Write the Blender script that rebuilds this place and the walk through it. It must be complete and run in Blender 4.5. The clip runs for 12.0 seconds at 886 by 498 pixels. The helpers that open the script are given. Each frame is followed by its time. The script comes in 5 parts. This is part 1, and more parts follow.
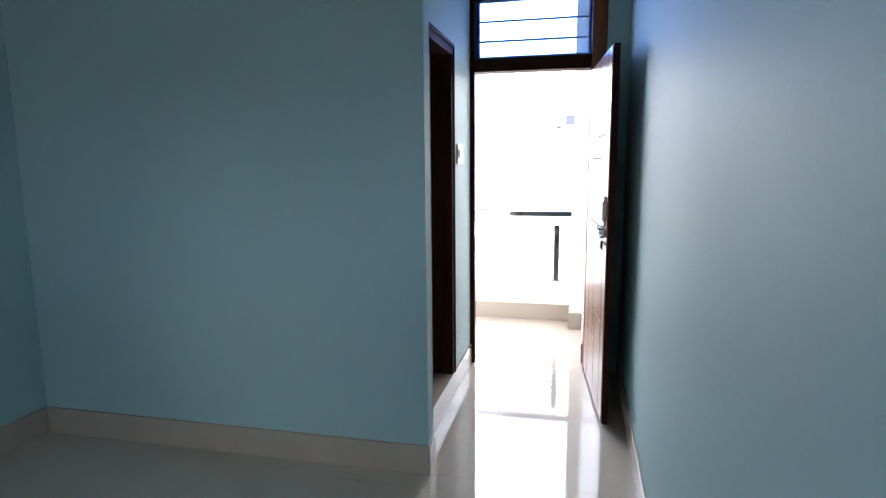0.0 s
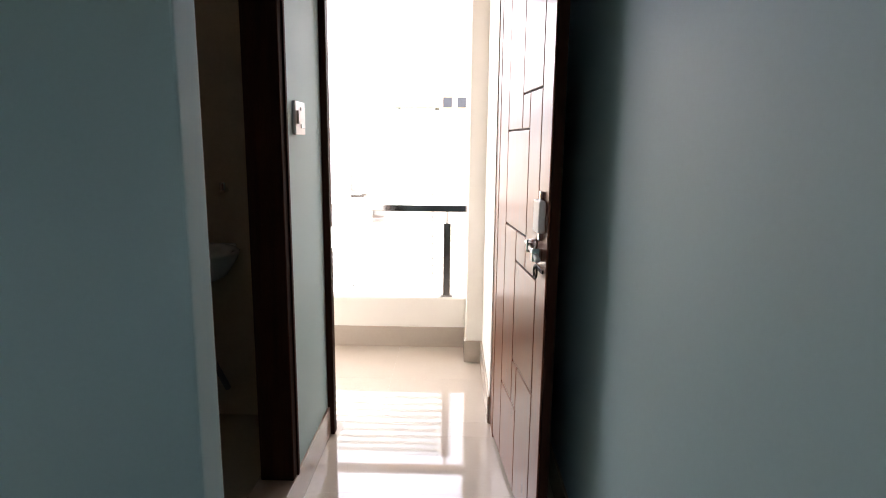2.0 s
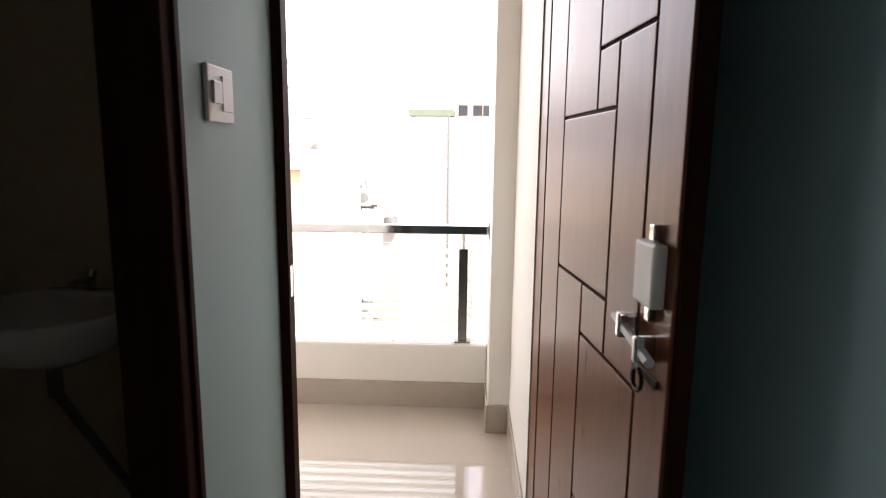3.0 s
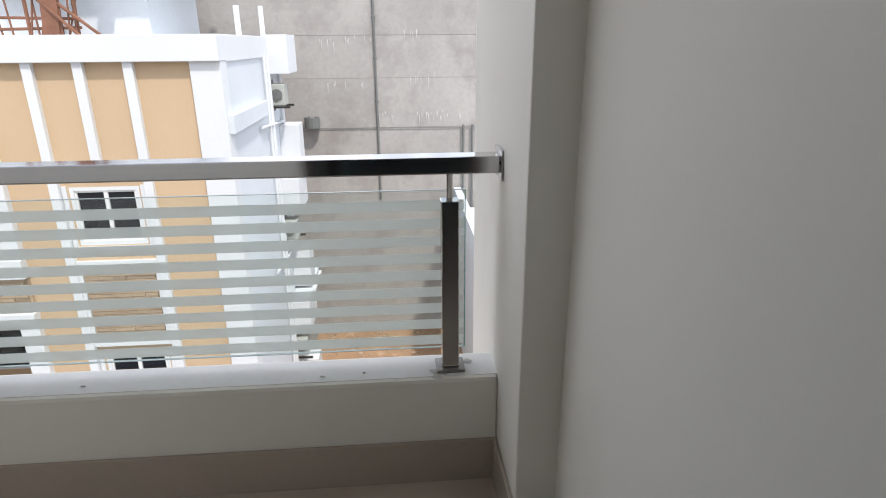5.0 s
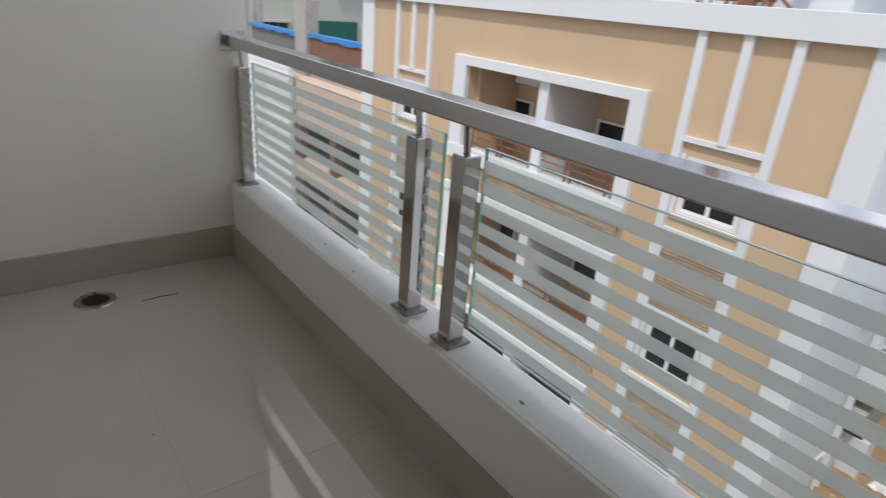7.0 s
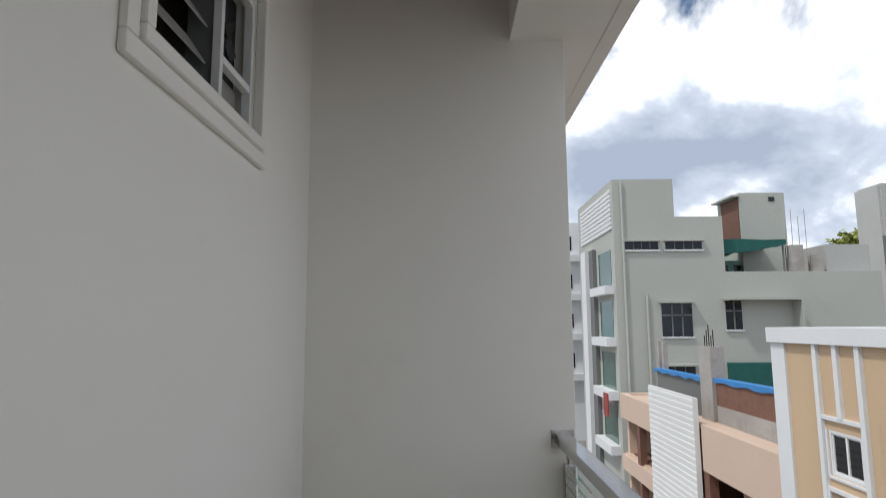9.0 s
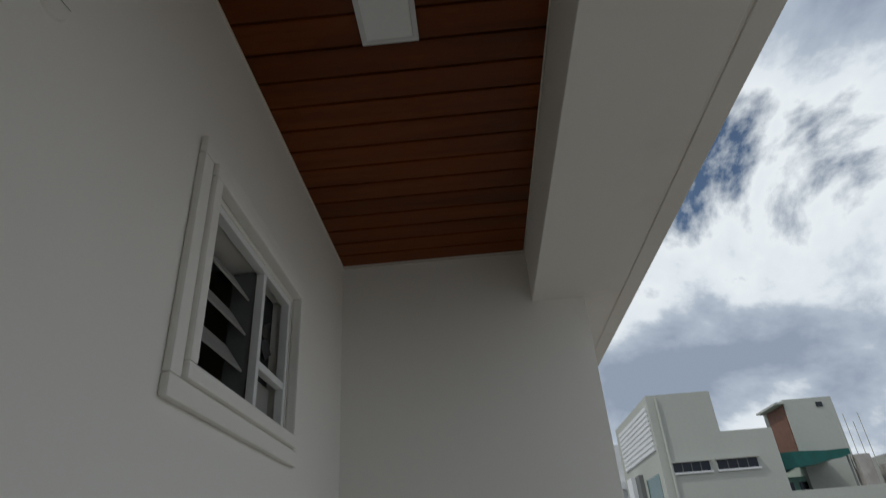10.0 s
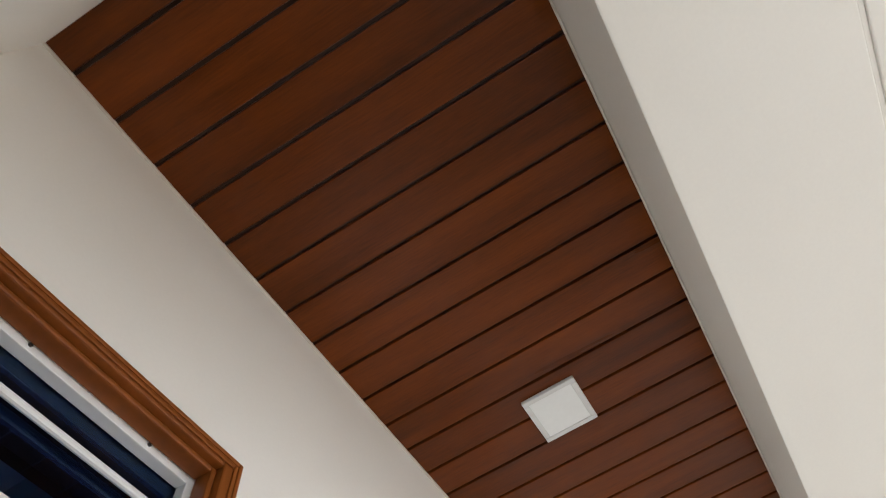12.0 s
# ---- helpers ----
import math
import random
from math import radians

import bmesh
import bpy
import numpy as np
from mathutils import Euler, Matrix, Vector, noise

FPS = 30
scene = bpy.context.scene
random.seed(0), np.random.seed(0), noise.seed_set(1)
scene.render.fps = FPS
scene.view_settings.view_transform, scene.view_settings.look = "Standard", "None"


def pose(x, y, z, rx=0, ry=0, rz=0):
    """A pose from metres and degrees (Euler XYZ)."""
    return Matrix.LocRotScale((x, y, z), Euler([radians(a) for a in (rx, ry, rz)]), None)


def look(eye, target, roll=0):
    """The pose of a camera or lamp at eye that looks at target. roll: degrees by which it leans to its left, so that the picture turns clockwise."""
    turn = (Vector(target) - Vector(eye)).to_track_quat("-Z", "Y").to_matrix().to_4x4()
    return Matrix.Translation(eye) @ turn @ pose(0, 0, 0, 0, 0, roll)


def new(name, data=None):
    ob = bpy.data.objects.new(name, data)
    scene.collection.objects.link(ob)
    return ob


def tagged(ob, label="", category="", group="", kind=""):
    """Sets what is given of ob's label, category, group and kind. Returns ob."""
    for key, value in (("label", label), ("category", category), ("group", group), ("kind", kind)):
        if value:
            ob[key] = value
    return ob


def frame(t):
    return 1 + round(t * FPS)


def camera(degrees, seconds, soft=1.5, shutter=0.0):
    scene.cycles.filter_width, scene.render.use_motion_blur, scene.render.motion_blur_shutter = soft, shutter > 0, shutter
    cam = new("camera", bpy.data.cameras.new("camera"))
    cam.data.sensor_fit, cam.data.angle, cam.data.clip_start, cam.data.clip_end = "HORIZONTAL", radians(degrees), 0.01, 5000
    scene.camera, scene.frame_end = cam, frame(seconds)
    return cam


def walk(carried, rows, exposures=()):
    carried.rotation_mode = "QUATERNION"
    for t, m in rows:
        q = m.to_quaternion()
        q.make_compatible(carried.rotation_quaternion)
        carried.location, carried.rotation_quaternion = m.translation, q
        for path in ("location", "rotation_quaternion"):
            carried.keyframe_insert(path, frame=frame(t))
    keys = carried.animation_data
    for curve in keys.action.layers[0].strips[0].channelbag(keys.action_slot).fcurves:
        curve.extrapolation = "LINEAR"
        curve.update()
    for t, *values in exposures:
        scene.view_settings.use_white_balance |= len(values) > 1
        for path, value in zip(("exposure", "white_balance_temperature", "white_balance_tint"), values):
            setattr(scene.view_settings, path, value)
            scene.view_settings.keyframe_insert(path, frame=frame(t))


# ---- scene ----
LENS = 73.94
# seconds, x, y, z, yaw, pitch, roll
PATH = [
    (0, -0.052, -4.234, 1.473, 13.04, -8.62, -0.46),
    (0.5, -0.080, -3.965, 1.457, 6.31, -9.68, 0.41),
    (1, -0.194, -3.622, 1.454, -0.25, -10.16, -0.40),
    (1.5, -0.168, -3.266, 1.449, 2.05, -9.97, -0.85),
    (2, -0.195, -2.838, 1.420, 1.06, -10.19, 0.63),
    (2.5, -0.216, -2.465, 1.416, 1.36, -9.56, -0.06),
    (2.7, -0.201, -2.231, 1.403, 2.84, -9.26, 0.36),
    (4.3, -0.379, -0.845, 1.327, -3.72, -12.53, 1.85),
    (4.6, -0.383, -0.578, 1.311, -5.27, -15.98, 0.9),
    (5, -0.382, -0.341, 1.283, -4.46, -19.36, -0.45),
    (5.5, -0.371, -0.113, 1.243, 5.66, -23.17, 0.8),
    (6, -0.439, 0.039, 1.225, 18.45, -25.66, 1.78),
    (6.5, -0.502, 0.185, 1.203, 34.62, -23.62, 1.76),
    (7, -0.542, 0.324, 1.220, 51.55, -23.17, 4.75),
    (7.2, -0.539, 0.390, 1.242, 59.00, -23.83, 4.85),
    (8.8, -0.407, 0.658, 1.443, 88.94, 2.67, -1.10),
    (9, -0.392, 0.677, 1.497, 90.47, 7.48, -0.34),
    (9.5, -0.395, 0.671, 1.632, 90.59, 17.05, -1.20),
    (10, -0.371, 0.646, 1.695, 91.88, 29.26, -4.29),
    (10.5, -0.322, 0.642, 1.753, 95.55, 40.22, -4.96),
    (11, -0.276, 0.655, 1.785, 99.95, 49.40, -8.21),
    (11.5, -0.254, 0.665, 1.792, 103.92, 58.65, -12.25),
    (12, -0.227, 0.675, 1.804, 107.34, 63.49, -14.98),
]
cam = camera(LENS, 12.0, soft=1.0, shutter=0.2)
EXPOSURE = [(0.0, 4.5, 6150, 14), (0.5, 4.0, 6700, 18), (1.0, 3.92, 7050, 20), (2.7, 3.2, 7250, 20), (4.3, 1.4, 6450, 12), (5.0, 1.06, 6350, 11), (6.0, 0.86, 6300, 12), (7.2, 0.47, 6350, 12), (8.8, 0.38, 6350, 10),
            (10.0, -0.32, 6250, 6), (10.6, -0.28, 6250, 6), (11.0, 0.68, 6400, 7), (11.5, 1.48, 6450, 8), (12.0, 2.1, 6400, 9)]
walk(cam, [(t, pose(x, y, z, 90 + p, 0, w) @ pose(0, 0, 0, 0, 0, r)) for t, x, y, z, w, p, r in PATH], EXPOSURE)

# ---- light ----
SUN_ELEVATION, SUN_AZIMUTH = radians(58), radians(152)   # azimuth clockwise from +y

CLOUD_SHIFT = (0.9, 2.3, 0.4)


def make_world():
    w = bpy.data.worlds.new("sky")
    scene.world = w
    w.use_nodes = True
    n, l = w.node_tree.nodes, w.node_tree.links
    n.clear()
    out, bg = n.new("ShaderNodeOutputWorld"), n.new("ShaderNodeBackground")
    sky = n.new("ShaderNodeTexSky")
    sky.sky_type, sky.sun_disc = "NISHITA", False
    sky.sun_elevation, sky.sun_rotation = SUN_ELEVATION, SUN_AZIMUTH
    # cumulus: a layer overhead, thin at its edges (white) and thick in the middle (grey-blue)
    co, parts, lift, flat = n.new("ShaderNodeTexCoord"), n.new("ShaderNodeSeparateXYZ"), n.new("ShaderNodeMath"), n.new("ShaderNodeVectorMath")
    lift.operation, lift.inputs[1].default_value = "ADD", 0.62
    up = n.new("ShaderNodeMath")
    up.operation, up.inputs[1].default_value = "MAXIMUM", 0.02
    low = n.new("ShaderNodeCombineXYZ")
    flat.operation = "DIVIDE"
    l.new(co.outputs["Generated"], parts.inputs[0])
    l.new(parts.outputs["Z"], up.inputs[0])
    l.new(up.outputs[0], lift.inputs[0])
    for axis in ("X", "Y", "Z"):
        l.new(lift.outputs[0], low.inputs[axis])
    l.new(co.outputs["Generated"], flat.inputs[0])
    l.new(low.outputs[0], flat.inputs[1])
    place = n.new("ShaderNodeMapping")
    place.inputs["Location"].default_value = CLOUD_SHIFT
    l.new(flat.outputs[0], place.inputs["Vector"])
    big, cover, tone = n.new("ShaderNodeTexNoise"), n.new("ShaderNodeValToRGB"), n.new("ShaderNodeValToRGB")
    big.inputs["Scale"].default_value, big.inputs["Detail"].default_value = 2.7, 11
    big.inputs["Roughness"].default_value, big.inputs["Distortion"].default_value = 0.56, 0.25
    cover.color_ramp.elements[0].position, cover.color_ramp.elements[1].position = 0.35, 0.42
    tone.color_ramp.elements[0].position, tone.color_ramp.elements[1].position = 0.40, 0.63
    tone.color_ramp.elements[0].color = (12.6, 12.7, 12.9, 1)
    tone.color_ramp.elements[1].color = (4.2, 4.8, 6.0, 1)
    for at, shade in ((0.47, (11.2, 11.5, 12.0, 1)), (0.53, (6.6, 7.2, 8.3, 1))):
        stop = tone.color_ramp.elements.new(at)
        stop.color = shade
    mix = n.new("ShaderNodeMix")
    mix.data_type = "RGBA"
    l.new(place.outputs["Vector"], big.inputs["Vector"])
    l.new(big.outputs["Fac"], cover.inputs["Fac"])
    l.new(big.outputs["Fac"], tone.inputs["Fac"])
    l.new(cover.outputs["Color"], mix.inputs["Factor"])
    l.new(sky.outputs["Color"], mix.inputs["A"])
    l.new(tone.outputs["Color"], mix.inputs["B"])
    l.new(mix.outputs["Result"], bg.inputs["Color"])
    bg.inputs["Strength"].default_value = 0.085
    l.new(bg.outputs["Background"], out.inputs["Surface"])


make_world()
sun_data = bpy.data.lights.new("sun", "SUN")
sun_data.energy, sun_data.angle, sun_data.color = 1.65, radians(3), (1.0, 0.95, 0.87)
sun = new("sun", sun_data)
sun_way = Vector((math.sin(SUN_AZIMUTH) * math.cos(SUN_ELEVATION), math.cos(SUN_AZIMUTH) * math.cos(SUN_ELEVATION), math.sin(SUN_ELEVATION)))
sun.matrix_world = look(sun_way * 40, (0, 0, 0))


# ---- materials ----
def material(name, colour, rough=0.6, metal=0.0, vary=0.06, scale=6.0, bump=0.1, fine=60.0, stretch=(1, 1, 1), coat=0.0,
             second=None, per_piece=0.0, spec=0.5, stains=None):
    """A surface of two scales of variation: broad tone and fine grain with relief."""
    m = bpy.data.materials.new(name)
    m.use_nodes = True
    n, l = m.node_tree.nodes, m.node_tree.links
    b = n["Principled BSDF"]
    b.inputs["Metallic"].default_value = metal
    b.inputs["Coat Weight"].default_value, b.inputs["Coat Roughness"].default_value = coat, 0.06
    b.inputs["Specular IOR Level"].default_value = spec
    co, mp = n.new("ShaderNodeTexCoord"), n.new("ShaderNodeMapping")
    mp.inputs["Scale"].default_value = stretch
    l.new(co.outputs["Object"], mp.inputs["Vector"])
    broad, grain = n.new("ShaderNodeTexNoise"), n.new("ShaderNodeTexNoise")
    broad.inputs["Scale"].default_value, broad.inputs["Detail"].default_value = scale, 4
    grain.inputs["Scale"].default_value, grain.inputs["Detail"].default_value = fine, 3
    l.new(mp.outputs["Vector"], broad.inputs["Vector"])
    l.new(mp.outputs["Vector"], grain.inputs["Vector"])
    ramp = n.new("ShaderNodeValToRGB")
    ramp.color_ramp.elements[0].position, ramp.color_ramp.elements[1].position = 0.3, 0.7
    dark = second or tuple(c * (1 - vary * 2) for c in colour)
    ramp.color_ramp.elements[0].color = (*dark, 1)
    ramp.color_ramp.elements[1].color = (*[min(1, c * (1 + vary)) for c in colour], 1)
    add = n.new("ShaderNodeMath")
    add.operation = "MULTIPLY_ADD"
    add.inputs[1].default_value = 0.35
    l.new(grain.outputs["Fac"], add.inputs[0])
    sub = n.new("ShaderNodeMath")
    sub.operation = "MULTIPLY_ADD"
    sub.inputs[1].default_value, sub.inputs[2].default_value = 0.65, 0.0
    l.new(broad.outputs["Fac"], sub.inputs[0])
    l.new(sub.outputs[0], add.inputs[2])
    l.new(add.outputs[0], ramp.inputs["Fac"])
    colour_out = ramp.outputs["Color"]
    if stains:
        sn, sr, mx = n.new("ShaderNodeTexNoise"), n.new("ShaderNodeValToRGB"), n.new("ShaderNodeMix")
        sn.inputs["Scale"].default_value, sn.inputs["Detail"].default_value = stains[1], 8
        sn.inputs["Roughness"].default_value = 0.65
        sr.color_ramp.elements[0].position, sr.color_ramp.elements[1].position = stains[2], stains[2] + 0.14
        mx.data_type = "RGBA"
        mx.inputs["B"].default_value = (*stains[0], 1)
        l.new(mp.outputs["Vector"], sn.inputs["Vector"])
        l.new(sn.outputs["Fac"], sr.inputs["Fac"])
        l.new(sr.outputs["Color"], mx.inputs["Factor"])
        l.new(colour_out, mx.inputs["A"])
        colour_out = mx.outputs["Result"]
    if per_piece:
        info, hsv, mr = n.new("ShaderNodeObjectInfo"), n.new("ShaderNodeHueSaturation"), n.new("ShaderNodeMapRange")
        mr.inputs["To Min"].default_value, mr.inputs["To Max"].default_value = 1 - per_piece, 1 + per_piece
        l.new(info.outputs["Random"], mr.inputs["Value"])
        l.new(mr.outputs["Result"], hsv.inputs["Value"])
        l.new(colour_out, hsv.inputs["Color"])
        colour_out = hsv.outputs["Color"]
    l.new(colour_out, b.inputs["Base Color"])
    rr = n.new("ShaderNodeMapRange")
    rr.inputs["To Min"].default_value, rr.inputs["To Max"].default_value = max(0.02, rough * 0.8), min(1, rough * 1.2)
    l.new(broad.outputs["Fac"], rr.inputs["Value"])
    l.new(rr.outputs["Result"], b.inputs["Roughness"])
    if bump:
        bp = n.new("ShaderNodeBump")
        bp.inputs["Strength"].default_value, bp.inputs["Distance"].default_value = bump, 0.004
        l.new(add.outputs[0], bp.inputs["Height"])
        l.new(bp.outputs["Normal"], b.inputs["Normal"])
    return m


def island_material(name, colour, spread, **kw):
    """As material(), each joined piece of its own tone."""
    m = material(name, colour, **kw)
    n, l = m.node_tree.nodes, m.node_tree.links
    b = n["Principled BSDF"]
    src = b.inputs["Base Color"].links[0].from_socket
    geo, mr, hsv = n.new("ShaderNodeNewGeometry"), n.new("ShaderNodeMapRange"), n.new("ShaderNodeHueSaturation")
    mr.inputs["To Min"].default_value, mr.inputs["To Max"].default_value = 1 - spread, 1 + spread
    l.new(geo.outputs["Random Per Island"], mr.inputs["Value"])
    l.new(mr.outputs["Result"], hsv.inputs["Value"])
    l.new(src, hsv.inputs["Color"])
    l.new(hsv.outputs["Color"], b.inputs["Base Color"])
    return m


def thin_glass(name, tint, gloss=0.06, sheen=(1, 1, 1)):
    m = bpy.data.materials.new(name)
    m.use_nodes = True
    n, l = m.node_tree.nodes, m.node_tree.links
    n.clear()
    out, mix = n.new("ShaderNodeOutputMaterial"), n.new("ShaderNodeMixShader")
    tr, gl, lw = n.new("ShaderNodeBsdfTransparent"), n.new("ShaderNodeBsdfGlossy"), n.new("ShaderNodeLayerWeight")
    fr, up = n.new("ShaderNodeMath"), n.new("ShaderNodeMath")
    tr.inputs["Color"].default_value = (*tint, 1)
    gl.inputs["Roughness"].default_value = 0.02
    gl.inputs["Color"].default_value = (*sheen, 1)
    lw.inputs["Blend"].default_value = 0.5
    up.operation, up.inputs[1].default_value = "POWER", 4.0
    fr.operation, fr.inputs[1].default_value, fr.inputs[2].default_value = "MULTIPLY_ADD", 0.7, gloss * 0.6
    l.new(lw.outputs["Facing"], up.inputs[0])
    l.new(up.outputs[0], fr.inputs[0])
    l.new(fr.outputs[0], mix.inputs["Fac"])
    l.new(tr.outputs["BSDF"], mix.inputs[1])
    l.new(gl.outputs["BSDF"], mix.inputs[2])
    l.new(mix.outputs["Shader"], out.inputs["Surface"])
    return m


def frosted_material(name, tint, through_part):
    m = bpy.data.materials.new(name)
    m.use_nodes = True
    n, l = m.node_tree.nodes, m.node_tree.links
    n.clear()
    out, mix, mix2 = n.new("ShaderNodeOutputMaterial"), n.new("ShaderNodeMixShader"), n.new("ShaderNodeMixShader")
    tr, tl, df = n.new("ShaderNodeBsdfTransparent"), n.new("ShaderNodeBsdfTranslucent"), n.new("ShaderNodeBsdfDiffuse")
    noise_tex, ramp = n.new("ShaderNodeTexNoise"), n.new("ShaderNodeMapRange")
    noise_tex.inputs["Scale"].default_value = 35
    ramp.inputs["To Min"].default_value, ramp.inputs["To Max"].default_value = through_part * 0.7, through_part * 1.3
    tl.inputs["Color"].default_value, df.inputs["Color"].default_value = (*tint, 1), (*tint, 1)
    mix.inputs["Fac"].default_value = 0.55
    l.new(noise_tex.outputs["Fac"], ramp.inputs["Value"])
    l.new(df.outputs["BSDF"], mix.inputs[1])
    l.new(tl.outputs["BSDF"], mix.inputs[2])
    l.new(ramp.outputs["Result"], mix2.inputs["Fac"])
    l.new(mix.outputs["Shader"], mix2.inputs[1])
    l.new(tr.outputs["BSDF"], mix2.inputs[2])
    l.new(mix2.outputs["Shader"], out.inputs["Surface"])
    return m


TEAL = material("teal_wall_paint", (0.335, 0.52, 0.545), 0.6, spec=0.62, vary=0.02, scale=1.2, bump=0.05, fine=90)
WHITE = material("white_wall_paint", (0.83, 0.805, 0.745), 0.6, vary=0.015, scale=1.5, bump=0.06, fine=120, stains=((0.775, 0.74, 0.68), 0.9, 0.56))
CEILING = material("ceiling_paint", (0.8, 0.8, 0.78), 0.7, vary=0.02, scale=1.5, bump=0.04)
TILE = material("ivory_vitrified_tile", (0.53, 0.465, 0.395), 0.045, vary=0.025, scale=3, bump=0.0, per_piece=0.015, spec=0.9, stains=((0.43, 0.375, 0.31), 1.3, 0.62))
GROUT = material("tile_grout", (0.5, 0.44, 0.37), 0.3, vary=0.08, scale=20)
SKIRT = material("skirting_tile", (0.45, 0.39, 0.33), 0.2, vary=0.03, scale=4, bump=0.02)
PARAPET_TOP = material("dusty_parapet_top", (0.74, 0.73, 0.71), 0.7, vary=0.04, scale=5, bump=0.15, stains=((0.5, 0.46, 0.4), 5, 0.64))
SMEAR = material("cement_smear", (0.56, 0.54, 0.51), 0.85, vary=0.12, scale=30, bump=0.2)
DARKWOOD = material("dark_room_side_wood", (0.045, 0.017, 0.011), 0.55, vary=0.25, scale=3, bump=0.06, fine=40, stretch=(9, 9, 0.7), coat=0.0, spec=0.04)
DOORWOOD = material("teak_veneer", (0.2, 0.058, 0.026), 0.3, vary=0.22, scale=3, bump=0.03, fine=30, stretch=(9, 9, 0.6), coat=0.0, spec=0.3)
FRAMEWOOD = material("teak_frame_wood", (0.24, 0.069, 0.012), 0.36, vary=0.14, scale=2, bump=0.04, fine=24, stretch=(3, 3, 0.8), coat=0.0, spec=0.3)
PLANK = island_material("ceiling_plank_wood", (0.138, 0.031, 0.0026), 0.18, rough=0.3, vary=0.26, scale=1.6, bump=0.03, fine=22, stretch=(10, 0.7, 10), coat=0.0, spec=0.2)
GROOVE = material("groove_wood", (0.05, 0.018, 0.008), 0.6, vary=0.1, scale=4)
STRIP = material("pale_edge_strip", (0.66, 0.61, 0.54), 0.5, vary=0.06, scale=6)
STEEL = material("brushed_steel", (0.46, 0.45, 0.44), 0.28, 1.0, vary=0.05, scale=4, bump=0.03, fine=200, stretch=(0.5, 8, 8))
POLISHED = material("polished_steel", (0.52, 0.5, 0.48), 0.08, 1.0, vary=0.03, scale=5, bump=0.0)
RAILSTEEL = material("satin_rail_steel", (0.54, 0.53, 0.53), 0.11, 1.0, vary=0.05, scale=3, bump=0.02, fine=120, stretch=(0.4, 8, 8))
SATIN = material("satin_nickel", (0.78, 0.77, 0.75), 0.45, 0.1, vary=0.03, bump=0.02)
# tone between the frame's shaded room side and its lit outer face
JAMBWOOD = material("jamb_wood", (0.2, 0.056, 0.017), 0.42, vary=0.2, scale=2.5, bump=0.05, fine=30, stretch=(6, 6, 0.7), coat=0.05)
PLATE = material("dull_base_plate", (0.34, 0.32, 0.3), 0.55, 0.7, vary=0.12, scale=25, bump=0.1)
CHROME = material("chrome", (0.7, 0.7, 0.7), 0.1, 1.0, vary=0.02, bump=0.0)
GLASS = thin_glass("railing_glass", (0.95, 0.97, 0.965))
GLASSEDGE = material("green_glass_edge", (0.2, 0.5, 0.4), 0.1, vary=0.05, bump=0.0)
GLASSRIM = material("pale_glass_rim", (0.5, 0.58, 0.57), 0.15, vary=0.05, bump=0.0)
FROST = frosted_material("frosted_stripe", (0.86, 0.885, 0.855), 0.26)
PANE = thin_glass("window_glass", (0.45, 0.6, 0.87), 0.12, (0.35, 0.6, 1.0))
LOUVRE = frosted_material("louvre_glass", (0.6, 0.59, 0.56), 0.04)
DARKGLASS = material("dark_window_glass", (0.012, 0.015, 0.02), 0.06, vary=0.1, scale=2, bump=0.0)
UPVC = material("white_window_frame", (0.78, 0.78, 0.76), 0.35, vary=0.02, bump=0.0)
PLASTIC = material("white_plastic", (0.8, 0.8, 0.78), 0.3, vary=0.015, bump=0.0)
LAMPFRAME = material("lamp_bezel", (0.66, 0.66, 0.65), 0.4, vary=0.02, bump=0.0)
DIFFUSER = material("lamp_diffuser", (0.82, 0.83, 0.82), 0.5, vary=0.02, bump=0.0)
CERAMIC = material("white_ceramic", (0.8, 0.8, 0.8), 0.08, vary=0.02, bump=0.0, coat=0.4)
BATHTILE = material("beige_bath_tile", (0.62, 0.55, 0.44), 0.2, vary=0.06, scale=3, bump=0.02)
BEIGE = material("beige_render", (0.57, 0.415, 0.265), 0.85, vary=0.04, scale=0.5, bump=0.2, fine=18, stretch=(2.6, 2.6, 0.4), stains=((0.5, 0.36, 0.235), 0.7, 0.6))
CREAM = material("white_trim_paint", (0.7, 0.71, 0.72), 0.75, vary=0.02, scale=0.7, bump=0.1, fine=12)
COOLWHITE = material("cool_white_render", (0.66, 0.69, 0.72), 0.8, vary=0.04, scale=0.6, bump=0.1, fine=14, stains=((0.6, 0.62, 0.64), 0.5, 0.64))
LEDGE = material("ledge_stone", (0.42, 0.315, 0.215), 0.85, vary=0.15, scale=2, bump=0.3, fine=12, per_piece=0.2)
CONCRETE = material("weathered_concrete", (0.40, 0.375, 0.35), 0.92, vary=0.10, scale=0.8, bump=0.4, fine=9, per_piece=0.045, stains=((0.3, 0.275, 0.255), 0.7, 0.5))
LIMEWASH = material("lime_run", (0.62, 0.61, 0.59), 0.9, vary=0.1, scale=2, bump=0.1)
GREYPAINT = material("grey_green_render", (0.43, 0.44, 0.4), 0.85, vary=0.04, scale=0.25, bump=0.15, fine=6, stains=((0.36, 0.37, 0.34), 0.3, 0.6))
GREYDARK = material("dark_grey_surface", (0.16, 0.165, 0.16), 0.8, vary=0.06, scale=0.5)
PINK = material("pale_pink_render", (0.62, 0.47, 0.37), 0.85, vary=0.04, scale=0.4, bump=0.15, fine=8, stains=((0.5, 0.38, 0.3), 0.5, 0.62))
SHEET = material("white_profiled_sheet", (0.78, 0.78, 0.77), 0.45, vary=0.03, scale=0.8, bump=0.05)
TARP = material("blue_tarpaulin", (0.03, 0.22, 0.55), 0.5, vary=0.1, scale=2, bump=0.2)
